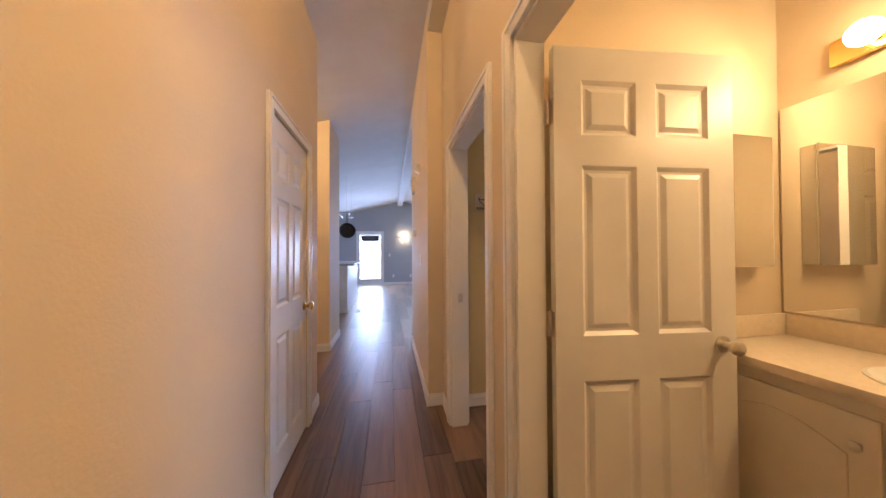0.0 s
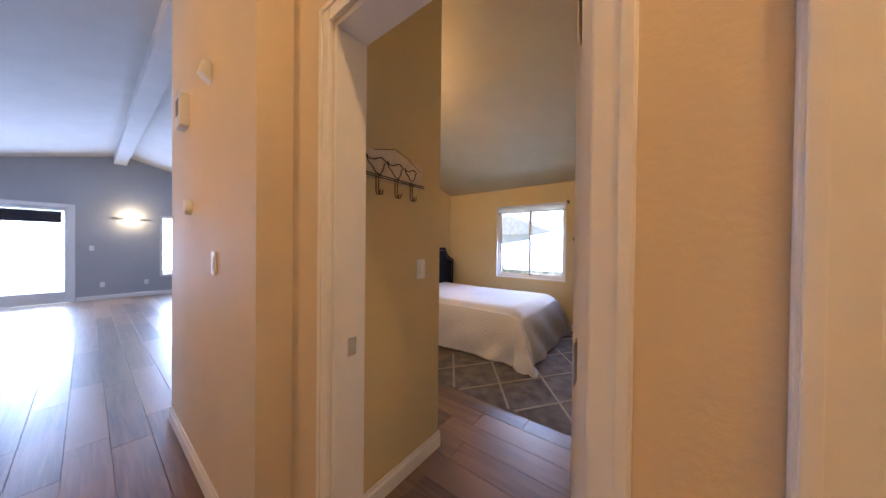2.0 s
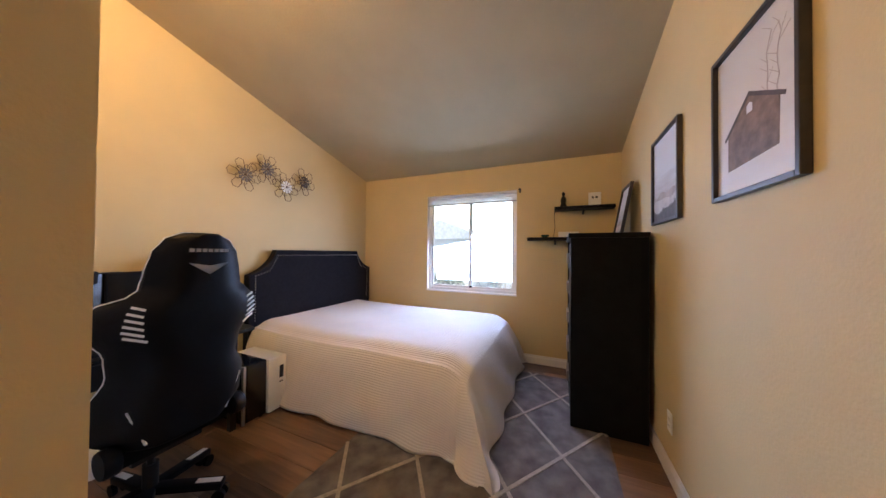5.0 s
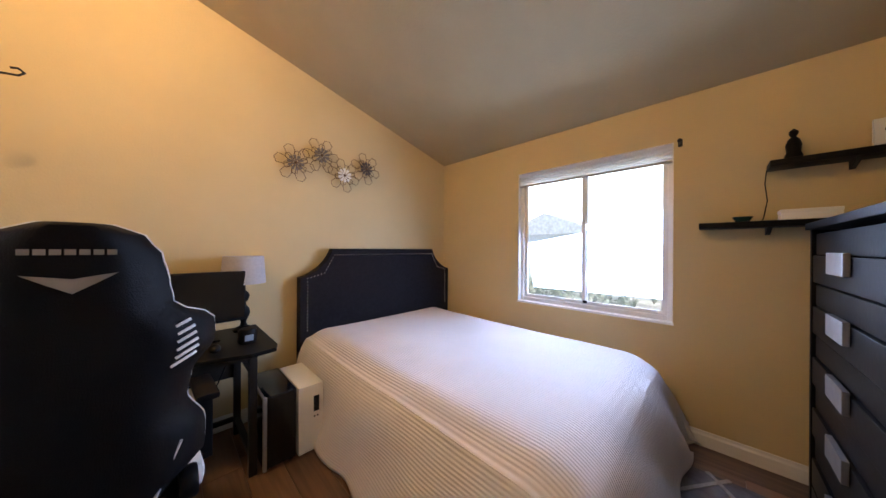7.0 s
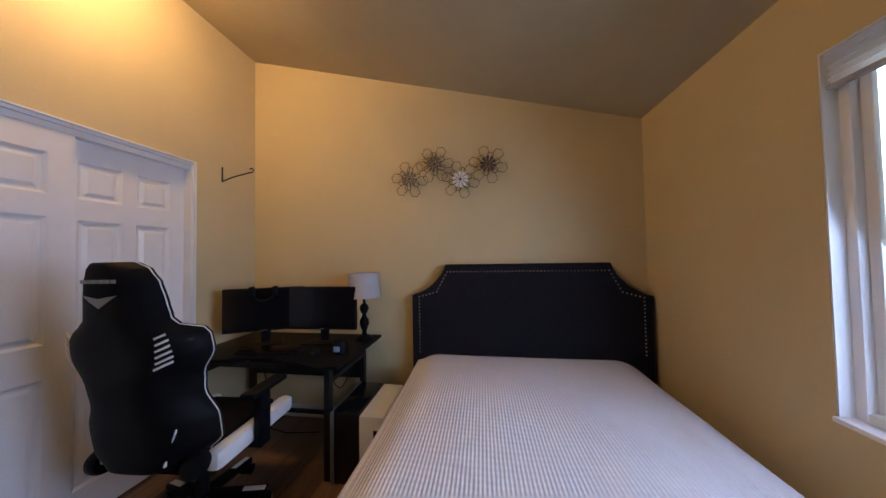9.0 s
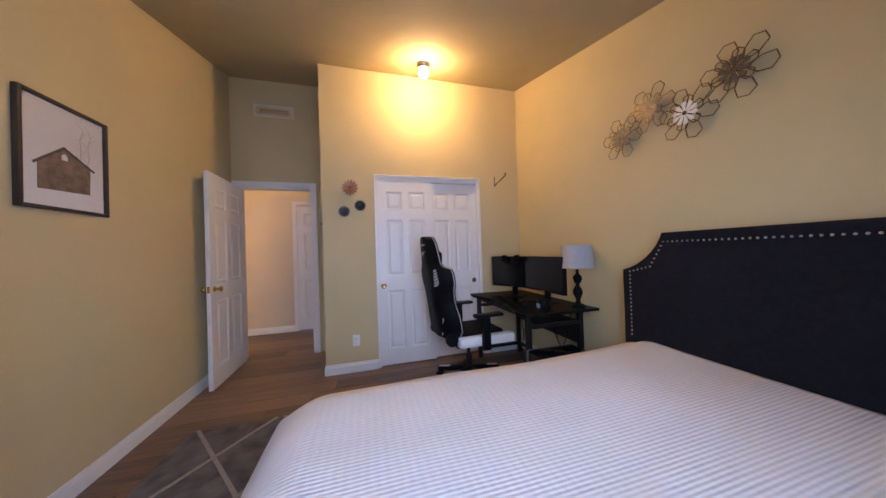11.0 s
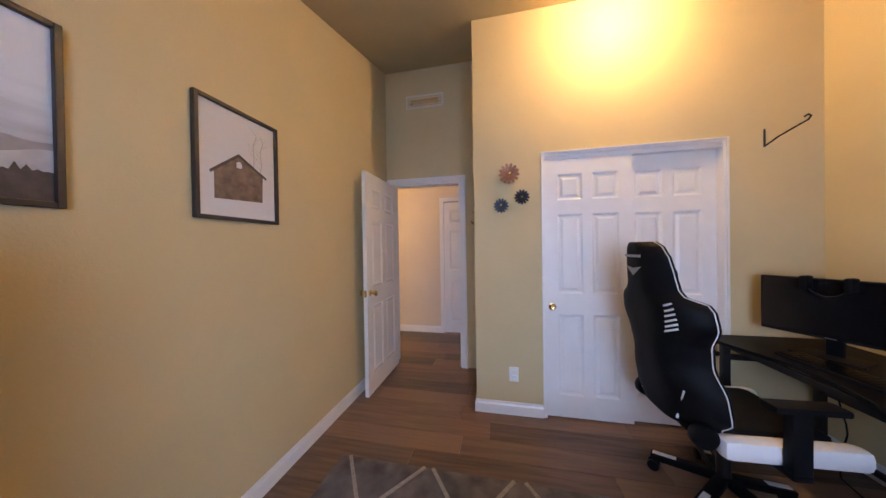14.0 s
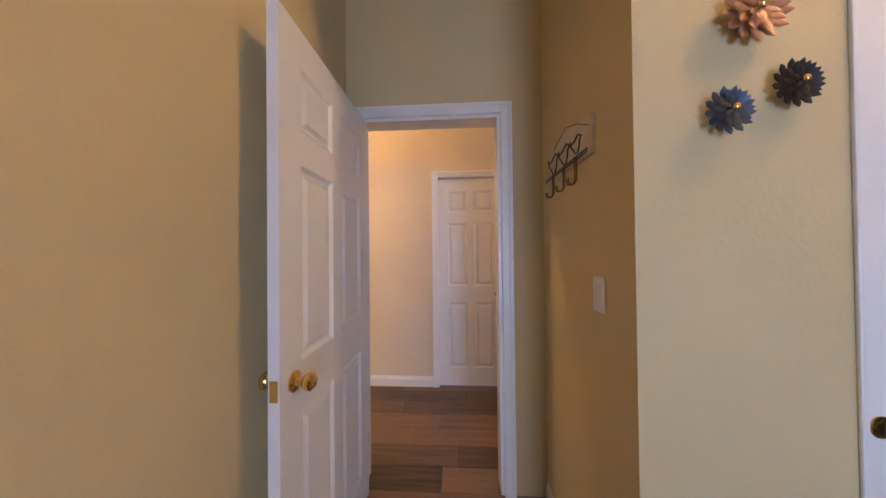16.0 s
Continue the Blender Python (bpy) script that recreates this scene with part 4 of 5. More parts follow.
# ---- wall shelves and what stands on them ----


def wall_shelf(y0, y1, z, label):
    t = thing("wall_shelf", label, "shelf", pose(E, 0, z), "floating shelves")
    bm = bmesh.new()
    box(bm, -0.15, -0.001, y0, y1, -0.018, 0.018, 0.004)
    part("board", bm, BLACK_WOOD, t)
    bm = bmesh.new()
    slab(bm, [(-0.12, -0.018), (-0.002, -0.018), (-0.002, -0.06)], (y0 + y1) / 2 - 0.01, (y0 + y1) / 2 + 0.01)
    part("bracket", bm, BLACK_METAL, t)
    return t


wall_shelf(1.42, 2.00, 1.79, "dark wooden floating shelf near the corner")
wall_shelf(1.70, 2.29, 1.455, "dark wooden floating shelf below another")
fig = thing("figurine", "small dark statuette on the upper shelf", "figurine", pose(E - 0.08, 1.91, 1.808))
bm = bmesh.new()
lathe(bm, [(0.032, 0), (0.034, 0.02), (0.026, 0.04), (0.030, 0.08), (0.022, 0.11), (0.010, 0.125), (0.017, 0.14), (0.018, 0.155), (0.004, 0.17)], seg=14)
part("figure", bm, BLACK_WOOD, fig)
card = thing("picture_card", "white card with small dark marks on the shelf", "card", pose(E - 0.05, 1.60, 1.808))
bm = bmesh.new()
box(bm, 0, 0.02, -0.06, 0.06, 0, 0.15, 0.002)
part("board", bm, PLASTIC, card, smooth=False)
bm = bmesh.new()
for a, b in ((-0.03, -0.005), (0.008, 0.03)):
    slab(bm, [(a, 0.085), (b, 0.088), (b - 0.004, 0.11), (a + 0.004, 0.105)], -0.0015, 0.0, axis="X")
part("mark", bm, BLACK_PLASTIC, card, smooth=False)
bowl = thing("trinket_dish", "small dark green dish on the lower shelf", "dish", pose(E - 0.09, 2.10, 1.473))
bm = bmesh.new()
lathe(bm, [(0.02, 0), (0.03, 0.005), (0.045, 0.03), (0.042, 0.03), (0.02, 0.01)], seg=18)
part("dish", bm, mat("dark_green_glaze", (0.02, 0.06, 0.045), 0.25), bowl)
bx = thing("white_box", "small white cardboard box on the lower shelf", "box", pose(E - 0.09, 1.86, 1.473))
bm = bmesh.new()
box(bm, -0.05, 0.05, -0.10, 0.10, 0, 0.05, 0.003)
part("body", bm, PLASTIC, bx, smooth=False)
bm = bmesh.new()
box(bm, -0.052, 0.052, -0.102, 0.102, 0.038, 0.056, 0.003)
part("lid", bm, PLASTIC, bx, smooth=False)
cab = thing("shelf_cable", "thin black cable hanging between the shelves", "cable", pose(E - 0.004, 2.0, 0))
wire("cord", [[(0, 0, 1.78), (-0.004, 0.006, 1.7), (0, -0.004, 1.6), (-0.006, 0.01, 1.5), (-0.01, 0.02, 1.474)]], 0.0025, BLACK_PLASTIC, cab)

# ---- wall flowers over the bed: four wire blooms ----


def wire_flower(x, z, r, filled, seed, label):
    rnd2 = random.Random(seed)
    t = thing("wire_flower", label, "wall decor", pose(x, N - 0.03, z, 0, rnd2.uniform(0, 60), 0), "wire flowers above the bed")
    runs = []
    for layer, (n, rr, y) in enumerate(((6, r, 0.0), (6, r * 0.62, -0.018))):
        for k in range(n):
            a = 2 * math.pi * (k + 0.5 * layer) / n
            da = math.pi / n * 0.82
            loop = []
            for q, s in ((0.22, 0.0), (0.62, -0.9), (0.95, -0.62), (1.05, 0.0), (0.95, 0.62), (0.62, 0.9), (0.22, 0.0)):
                ang = a + da * s
                loop.append((rr * q * math.cos(ang), y - 0.008 * q, rr * q * math.sin(ang)))
            runs.append(loop)
    wire("petals", runs, 0.0028, BRONZE, t)
    bm = bmesh.new()
    for k in range(10):
        a = 2 * math.pi * k / 10
        v = [(0.006, -0.1), (r * 0.40, -0.22), (r * 0.46, 0.0), (r * 0.40, 0.22), (0.006, 0.1)]
        slab(bm, [(p * math.cos(a + q), p * math.sin(a + q)) for p, q in v], -0.026, -0.022)
    part("inner_petals", bm, filled, t, smooth=False)
    bm = bmesh.new()
    ball(bm, (0, -0.027, 0), 0.012, (1, 0.6, 1), 10)
    part("centre", bm, BRONZE, t)
    bm = bmesh.new()
    rod(bm, (0, 0.029, 0), (0, -0.02, 0), 0.004)
    part("stem", bm, BRONZE, t)


GREYP = mat("pewter_petals", (0.22, 0.19, 0.16), 0.4, 0.6, vary=0.2, scale=30)
WHITEP = mat("white_enamel_petals", (0.78, 0.76, 0.70), 0.4, vary=0.05)
wire_flower(2.91, 2.005, 0.148, GREYP, 1, "bronze wire flower with pewter petals on the wall")
wire_flower(3.12, 2.115, 0.148, GREYP, 2, "bronze wire flower with pewter petals, set highest")
wire_flower(3.328, 1.98, 0.148, WHITEP, 3, "bronze wire flower with white enamel centre")
wire_flower(3.55, 2.088, 0.148, mat("dark_pewter_petals", (0.12, 0.10, 0.09), 0.4, 0.6, vary=0.2, scale=30), 4, "bronze wire flower with dark pewter petals")


# ---- petal flowers beside the closet ----
def petal_flower(y, z, r, material, label):
    t = thing("petal_flower", label, "wall decor", pose(CX, y, z, 0, 90, 0), "petal flowers by the closet")
    for layer, (n, rr, lift) in enumerate(((13, r, 0.008), (10, r * 0.78, 0.022), (7, r * 0.52, 0.034))):
        bm = bmesh.new()
        for k in range(n):
            a = 2 * math.pi * (k + 0.5 * layer) / n
            pts = [(0.0, 0.0, 0.0), (0.55, -0.16, 0.012), (0.85, -0.10, 0.020), (1.0, 0.0, 0.026), (0.85, 0.10, 0.020), (0.55, 0.16, 0.012)]
            for off in (0.0, 0.0018):
                vs2 = []
                for p, q, l in pts:
                    ang = a + q * 1.6
                    vs2.append(bm.verts.new((rr * p * math.cos(ang), rr * p * math.sin(ang), lift + l * rr / 0.1 + off)))
                bm.faces.new(vs2)
        part("petal_ring", bm, material, t, smooth=False)
    bm = bmesh.new()
    ball(bm, (0, 0, 0.04), r * 0.16, (1, 1, 0.7), 10)
    part("centre", bm, BRASS, t)
    bm = bmesh.new()
    rod(bm, (0, 0, 0.0), (0, 0, 0.04), 0.008)
    part("stem", bm, BRONZE, t)


petal_flower(2.722, 1.925, 0.085, CORAL, "coral metal petal flower on the wall")
petal_flower(2.818, 1.737, 0.062, NAVY, "small navy metal petal flower on the wall")
petal_flower(2.658, 1.675, 0.062, SLATE, "small slate blue metal petal flower on the wall")

# plant hook on the closet wall
hk = thing("plant_hook", "black iron wall hook, empty, near the corner", "hook", pose(CX, 4.39, 2.05))
wire("arm", [[(0.003, 0, 0.06), (0.003, 0, -0.06)], [(0.003, 0, -0.055), (0.10, 0, -0.025), (0.24, 0, 0.0), (0.27, 0, 0.004), (0.285, 0, 0.02), (0.27, 0, 0.035), (0.25, 0, 0.03)]], 0.005, BLACK_METAL, hk)

# key rack with bent wire birds
kr = thing("hook_rack", "cream wooden plaque with wire birds and three hooks", "hook rack", pose(1.03, 2.44, 1.715, 0, 0, 0))
bm = bmesh.new()
slab(bm, [(-0.215, -0.06), (0.215, -0.06), (0.215, 0.075), (0.10, 0.085), (0.0, 0.115), (-0.10, 0.085), (-0.215, 0.075)], -0.013, -0.001, 0.002)
part("plaque", bm, mat("aged_cream_plaque", (0.64, 0.54, 0.43), 0.7, vary=0.12, scale=12), kr, smooth=False)
runs = [[(-0.215, -0.03, -0.045), (0.215, -0.03, -0.045)], [(-0.215, -0.03, -0.055), (0.215, -0.03, -0.055)]]
wire("rail", runs, 0.003, BLACK_METAL, kr)
wire("outline", [[(-0.14, -0.016, 0.078), (-0.10, -0.016, 0.09), (0.0, -0.016, 0.119), (0.10, -0.016, 0.09), (0.20, -0.016, 0.04)]], 0.0016, BRONZE, kr)
for x, w in ((-0.125, 1.0), (0.0, 0.92), (0.115, 0.75)):
    bird = [(-0.065, 0.045), (-0.05, 0.028), (-0.02, 0.03), (0.01, 0.045), (0.03, 0.05), (0.045, 0.04), (0.062, 0.032), (0.045, 0.022), (0.04, -0.005), (0.02, -0.038), (-0.01, -0.03), (-0.03, -0.005), (-0.055, 0.012), (-0.065, 0.045)]
    wire("bird", [[(x + p * w, -0.024, q * w - 0.002) for p, q in bird]], 0.0028, BLACK_METAL, kr)
    for dx in (-0.008, 0.008):
        wire("hook", [[(x + dx, -0.026, -0.045), (x + dx, -0.026, -0.125), (x + dx, -0.034, -0.142), (x + dx, -0.052, -0.142), (x + dx, -0.058, -0.122)]], 0.003, BRONZE, kr)


def plate(name, m, label, kind, toggle=True):
    """A wall plate: local y points out of the wall."""
    t = thing(name, label, kind, m, "wall plates")
    bm = bmesh.new()
    box(bm, -0.036, 0.036, 0, 0.006, -0.058, 0.058, 0.003)
    part("plate", bm, PLASTIC, t)
    if toggle:
        bm = bmesh.new()
        box(bm, -0.016, 0.016, 0.006, 0.010, -0.033, 0.033, 0.002)
        part("rocker", bm, PLASTIC, t)
    else:
        for z in (-0.02, 0.02):
            bm = bmesh.new()
            box(bm, -0.017, 0.017, 0.006, 0.009, z - 0.014, z + 0.014, 0.003)
            s = part("socket", bm, PLASTIC, t)
            bm = bmesh.new()
            for x in (-0.007, 0.005):
                box(bm, x, x + 0.002, 0.009, 0.0095, z - 0.004, z + 0.006)
            part("slots", bm, BLACK_PLASTIC, s)
    return t


plate("light_switch", pose(1.256, 2.44, 1.182, 0, 0, 180), "white rocker light switch on tan wall", "switch")
plate("wall_outlet", pose(CX, 2.74, 0.325, 0, 0, -90), "white wall outlet low beside the closet", "outlet", False)
plate("wall_outlet", pose(3.30, SY, 0.32), "white wall outlet low beside the dresser", "outlet", False)
plate("light_switch", pose(JX, 3.06, 1.225, 0, 0, 90), "white rocker switch on the hallway wall", "switch")
plate("light_switch", pose(LX, 2.515, 1.29, 0, 0, -90), "white rocker switch beside the hallway door", "switch")
for x in (0.25, 0.95):
    plate("wall_outlet", pose(x, FAR, 0.35, 0, 0, 180), "white outlet low on the grey wall", "outlet", False)
plate("light_switch", pose(0.1, FAR, 1.2, 0, 0, 180), "white switch beside the patio door", "switch")
th = thing("door_chime", "white door chime box high on the hallway wall", "chime", pose(JX, 3.69, 2.145))
bm = bmesh.new()
box(bm, -0.045, 0, -0.075, 0.075, -0.10, 0.10, 0.006)
part("cover", bm, PLASTIC, th)
bm = bmesh.new()
for k in range(6):
    box(bm, -0.047, -0.045, -0.04, 0.04, -0.03 + k * 0.018, -0.022 + k * 0.018)
part("grille", bm, BLACK_PLASTIC, th)
sm = thing("alarm_sensor", "small white alarm sensor on the hallway wall", "sensor", pose(JX, 3.14, 2.19))
bm = bmesh.new()
slab(bm, [(0, -0.05), (-0.05, -0.01), (-0.035, 0.05), (0, 0.05)], -0.03, 0.03, 0.004)
part("case", bm, PLASTIC, sm)
ts = thing("thermostat", "small white round thermostat on the hallway wall", "thermostat", pose(JX, 3.57, 1.54, 0, -90, 0))
bm = bmesh.new()
lathe(bm, [(0.045, 0), (0.045, 0.015), (0.036, 0.03), (0.002, 0.032)])
part("dial", bm, PLASTIC, ts)


def grille(name, m, w, h, n, label, material):
    t = thing(name, label, "vent", m)
    bm = bmesh.new()
    for a in ((-w / 2, w / 2, -h / 2, -h / 2 + 0.02), (-w / 2, w / 2, h / 2 - 0.02, h / 2), (-w / 2, -w / 2 + 0.02, -h / 2 + 0.02, h / 2 - 0.02), (w / 2 - 0.02, w / 2, -h / 2 + 0.02, h / 2 - 0.02)):
        box(bm, a[0], a[1], 0, 0.008, a[2], a[3], 0.002)
    part("frame", bm, material, t, smooth=False)
    bm = bmesh.new()
    box(bm, -w / 2 + 0.02, w / 2 - 0.02, 0.0004, 0.001, -h / 2 + 0.02, h / 2 - 0.02)
    if material is CABINET:
        bm.free()
    else:
        part("backing", bm, BLACK_PLASTIC, t, smooth=False)
    for k in range(n):
        bm = bmesh.new()
        z = -h / 2 + 0.02 + (h - 0.04) * (k + 0.5) / n
        box(bm, -w / 2 + 0.021, w / 2 - 0.021, 0.001, 0.007, z - 0.002, z + 0.002, 0, None)
        part("slat", bm, material, t, smooth=False)
    return t


grille("wall_vent", pose(0.67, 1.82, 3.02, 0, 0, -90), 0.44, 0.15, 3, "pale metal vent high over the bedroom door", CABINET)
grille("floor_vent", pose(2.75, 1.51, 0.002, 90, 0, 0), 0.30, 0.13, 6, "brown metal register set in the floor", BRONZE)
grille("floor_vent", pose(-0.58, 6.55, 0.002, 90, 0, 90), 0.30, 0.13, 6, "brown metal register in the kitchen floor", BRONZE)

# ---- gaming chair ----


def interp(table, z):
    for (a, u), (b, v) in zip(table, table[1:]):
        if z <= b:
            k = (z - a) / (b - a)
            k = k * k * (3 - 2 * k)
            return u + (v - u) * k
    return table[-1][1]


def gaming_chair(m):
    t = thing("gaming_chair", "black leather racing-style gaming chair with white piping", "chair", m)
    width = [(0.47, 0.19), (0.56, 0.265), (0.66, 0.265), (0.78, 0.215), (0.86, 0.225), (0.98, 0.285), (1.05, 0.28), (1.13, 0.175), (1.20, 0.165), (1.28, 0.150), (1.335, 0.118), (1.365, 0.06)]
    lean = math.tan(radians(9))

    def at(s, z, back):
        w = interp(width, z) * 1.06
        wing = max(0, abs(s) - 0.45) / 0.55
        fwd = 0.085 * wing * wing if z < 1.1 else 0.03 * wing
        thick = 0.10 - 0.05 * abs(s) ** 3 - 0.03 * max(0, (z - 1.0) / 0.36)
        y = -0.225 - (z - 0.47) * lean + fwd
        return Vector((s * w, y - (thick if back else 0), z))

    rows, cols = 34, 14
    zs = [0.47 + (1.365 - 0.47) * k / rows for k in range(rows + 1)]
    bm = bmesh.new()
    sides = []
    for back in (False, True):
        sides.append([[bm.verts.new(at(-1 + 2 * c / cols, z, back)) for c in range(cols + 1)] for z in zs])
    for g in sides:
        for r in range(rows):
            for c in range(cols):
                bm.faces.new((g[r][c], g[r][c + 1], g[r + 1][c + 1], g[r + 1][c]))
    f, b = sides
    for r in range(rows):
        for c in (0, cols):
            bm.faces.new((f[r][c], f[r + 1][c], b[r + 1][c], b[r][c]))
    for c in range(cols):
        for r in (0, rows):
            bm.faces.new((f[r][c], f[r][c + 1], b[r][c + 1], b[r][c]))
    back = part("backrest", bm, BLACK_LEATHER, t)
    bv = back.modifiers.new("soft_edge", "BEVEL")
    bv.width, bv.segments, bv.angle_limit = 0.012, 2, radians(50)
    edge = [at(-1, z, False) + Vector((-0.002, -0.02, 0)) for z in zs] + [at(1, z, False) + Vector((0.002, -0.02, 0)) for z in reversed(zs)]
    wire("piping", [edge], 0.0026, WHITE_LEATHER, back, label="white leather piping")
    # slanted white vents behind each shoulder
    for sx in (-1, 1):
        for k in range(6):
            z = 0.945 + k * 0.024
            p = at(sx * 0.72, z, True)
            bm = bmesh.new()
            box(bm, -0.036 + 0.003 * k, 0.036 - 0.003 * k, -0.003, 0.002, -0.0045, 0.0045, 0.001, Matrix.Translation(p + Vector((0, -0.004, 0))) @ Euler((0, sx * radians(-24), sx * radians(18))).to_matrix().to_4x4())
            part("vent_stripe", bm, WHITE_LEATHER, back, "white slanted stripe")
        bm = bmesh.new()
        a, c = at(sx * 0.66, 0.50, True), at(sx * 0.74, 0.66, True)
        rod(bm, a + Vector((0, -0.003, 0)), c + Vector((0, -0.003, 0)), 0.006, 0.004, 8)
        part("seam_strip", bm, WHITE_LEATHER, back)
    # head cushion panel with a pale chevron and a lettered bar
    bm = bmesh.new()
    slab(bm, [(-0.075, 1.235), (-0.037, 1.229), (0.0, 1.222), (0.037, 1.229), (0.075, 1.235), (0.037, 1.209), (0.0, 1.185), (-0.037, 1.209)], 0.0, 0.004)
    for v in bm.verts:
        v.co.y += at(v.co.x / interp(width, v.co.z), v.co.z, True).y - 0.004
    part("chevron", bm, SILVER_PLATE, back, "pale silver chevron")
    for k in range(7):
        xa = -0.077 + k * 0.022
        ya = at((xa + 0.011) / interp(width, 1.29), 1.29, True).y
        bm = bmesh.new()
        box(bm, xa, xa + 0.017, ya - 0.004, ya + 0.002, 1.283, 1.297)
        part("badge_bar", bm, SILVER_PLATE, back)
    bm = bmesh.new()
    box(bm, -0.12, 0.12, -0.03, 0.03, -0.045, 0.045, 0.022, Matrix.Translation(at(0, 1.18, False) + Vector((0, 0.035, 0))))
    part("neck_cushion", bm, BLACK_LEATHER, t)
    # seat
    bm = bmesh.new()
    box(bm, -0.215, 0.215, -0.24, 0.27, 0.40, 0.505, 0.035)
    seat = part("seat", bm, BLACK_LEATHER, t)
    for sx in (-1, 1):
        bm = bmesh.new()
        box(bm, min(sx * 0.205, sx * 0.275), max(sx * 0.205, sx * 0.285), -0.20, 0.34, 0.395, 0.485, 0.03)
        part("side_bolster", bm, WHITE_LEATHER, seat, "white leather side bolster")
        bm = bmesh.new()
        box(bm, min(sx * 0.27, sx * 0.35), max(sx * 0.27, sx * 0.35), -0.07, 0.19, 0.655, 0.685, 0.012)
        arm = part("armrest", bm, BLACK_PLASTIC, t)
        bm = bmesh.new()
        box(bm, min(sx * 0.29, sx * 0.335), max(sx * 0.29, sx * 0.335), 0.0, 0.07, 0.40, 0.656, 0.008)
        box(bm, min(sx * 0.18, sx * 0.335), max(sx * 0.18, sx * 0.335), 0.0, 0.07, 0.375, 0.402, 0.006)
        part("arm_post", bm, BLACK_PLASTIC, arm)
        bm = bmesh.new()
        lathe(bm, [(0.05, -0.025), (0.055, -0.015), (0.055, 0.015), (0.05, 0.025)], seg=18)
        hinge = part("recliner_hinge", bm, BLACK_PLASTIC, t)
        hinge.matrix_local = pose(sx * 0.23, -0.25, 0.47, 0, 90, 0)
    bm = bmesh.new()
    box(bm, -0.13, 0.13, -0.16, 0.14, 0.345, 0.40, 0.008)
    part("tilt_plate", bm, BLACK_METAL, t)
    bm = bmesh.new()
    rod(bm, (0, 0, 0.12), (0, 0, 0.24), 0.03, seg=18)
    rod(bm, (0, 0, 0.24), (0, 0, 0.35), 0.016, seg=14)
    part("gas_lift", bm, BLACK_METAL, t)
    for k in range(5):
        a = math.radians(72 * k + 18)
        c, s = math.cos(a), math.sin(a)
        bm = bmesh.new()
        box(bm, 0.0, 0.31, -0.028, 0.028, -0.018, 0.018, 0.008, pose(0, 0, 0.115, 0, 7, math.degrees(a)))
        leg = part("base_leg", bm, BLACK_PLASTIC, t)
        bm = bmesh.new()
        box(bm, 0.19, 0.30, -0.015, 0.015, 0.016, 0.021, 0.002, pose(0, 0, 0.115, 0, 7, math.degrees(a)))
        part("foot_cap", bm, WHITE_LEATHER, leg, "white plastic cap")
        for off in (-0.022, 0.022):
            bm = bmesh.new()
            n = Vector((-s, c, 0))
            p = Vector((0.295 * c, 0.295 * s, 0.03))
            rod(bm, p + n * (off - 0.010), p + n * (off + 0.010), 0.029, seg=16)
            part("caster", bm, BLACK_PLASTIC, leg)
    return t


gaming_chair(pose(1.985, 3.785, 0, 0, 0, 3))


# ---- desk and what stands on it ----
def desk():
    t = thing("desk", "black desk with curved front edge and metal legs", "desk")
    h = 0.725
    out = [(1.47, 4.685), (1.47, 4.02), (1.60, 4.0), (1.78, 4.05), (1.95, 4.10), (2.15, 4.10), (2.34, 4.05), (2.50, 4.0), (2.62, 4.02), (2.645, 4.10), (2.645, 4.685)]
    bm = bmesh.new()
    slab(bm, out, h - 0.022, h, 0.004, axis="Z")
    part("tabletop", bm, BLACK_WOOD, t, smooth=False)
    for x in (1.53, 2.52):
        for y in (4.10, 4.60):
            bm = bmesh.new()
            box(bm, x - 0.02, x + 0.02, y - 0.02, y + 0.02, 0, h - 0.022, 0.003)
            part("leg", bm, BLACK_METAL, t)
        bm = bmesh.new()
        box(bm, x - 0.015, x + 0.015, 4.12, 4.58, 0.58, 0.61)
        part("side_rail", bm, BLACK_METAL, t, smooth=False)
        bm = bmesh.new()
        box(bm, x - 0.015, x + 0.015, 4.12, 4.58, 0.09, 0.12)
        part("foot_rail", bm, BLACK_METAL, t, smooth=False)
    bm = bmesh.new()
    box(bm, 1.55, 2.50, 4.60, 4.62, 0.40, 0.60)
    part("back_panel", bm, BLACK_METAL, t, smooth=False)
    bm = bmesh.new()
    box(bm, 1.55, 2.50, 4.595, 4.615, 0.09, 0.12)
    part("foot_rail", bm, BLACK_METAL, t, smooth=False)
    bm = bmesh.new()
    box(bm, 1.55, 2.50, 4.085, 4.105, 0.665, 0.70)
    part("front_rail", bm, BLACK_METAL, t, smooth=False)
    return t


desk()
DESK = 0.725


def monitor(x, y, rz, label):
    t = thing("monitor", label, "monitor", pose(x, y, DESK, 0, 0, rz), "desk monitors")
    bm = bmesh.new()
    box(bm, -0.27, 0.27, -0.012, 0.022, 0.10, 0.425, 0.006)
    body = part("housing", bm, BLACK_PLASTIC, t)
    bm = bmesh.new()
    box(bm, -0.262, 0.262, -0.0135, -0.012, 0.118, 0.418)
    part("screen", bm, SCREEN, body, "dark switched-off screen", smooth=False)
    bm = bmesh.new()
    box(bm, -0.02, 0.02, -0.0145, -0.0125, 0.106, 0.110)
    part("badge", bm, SILVER_PLATE, body, smooth=False)
    bm = bmesh.new()
    box(bm, -0.03, 0.03, 0.022, 0.05, 0.01, 0.28, 0.006)
    part("stand_post", bm, BLACK_PLASTIC, t)
    bm = bmesh.new()
    slab(bm, [(-0.11, 0.09), (0.11, 0.09), (0.13, -0.07), (-0.13, -0.07)], 0.0, 0.012, 0.003, axis="Z")
    part("stand_foot", bm, BLACK_PLASTIC, t)
    return t


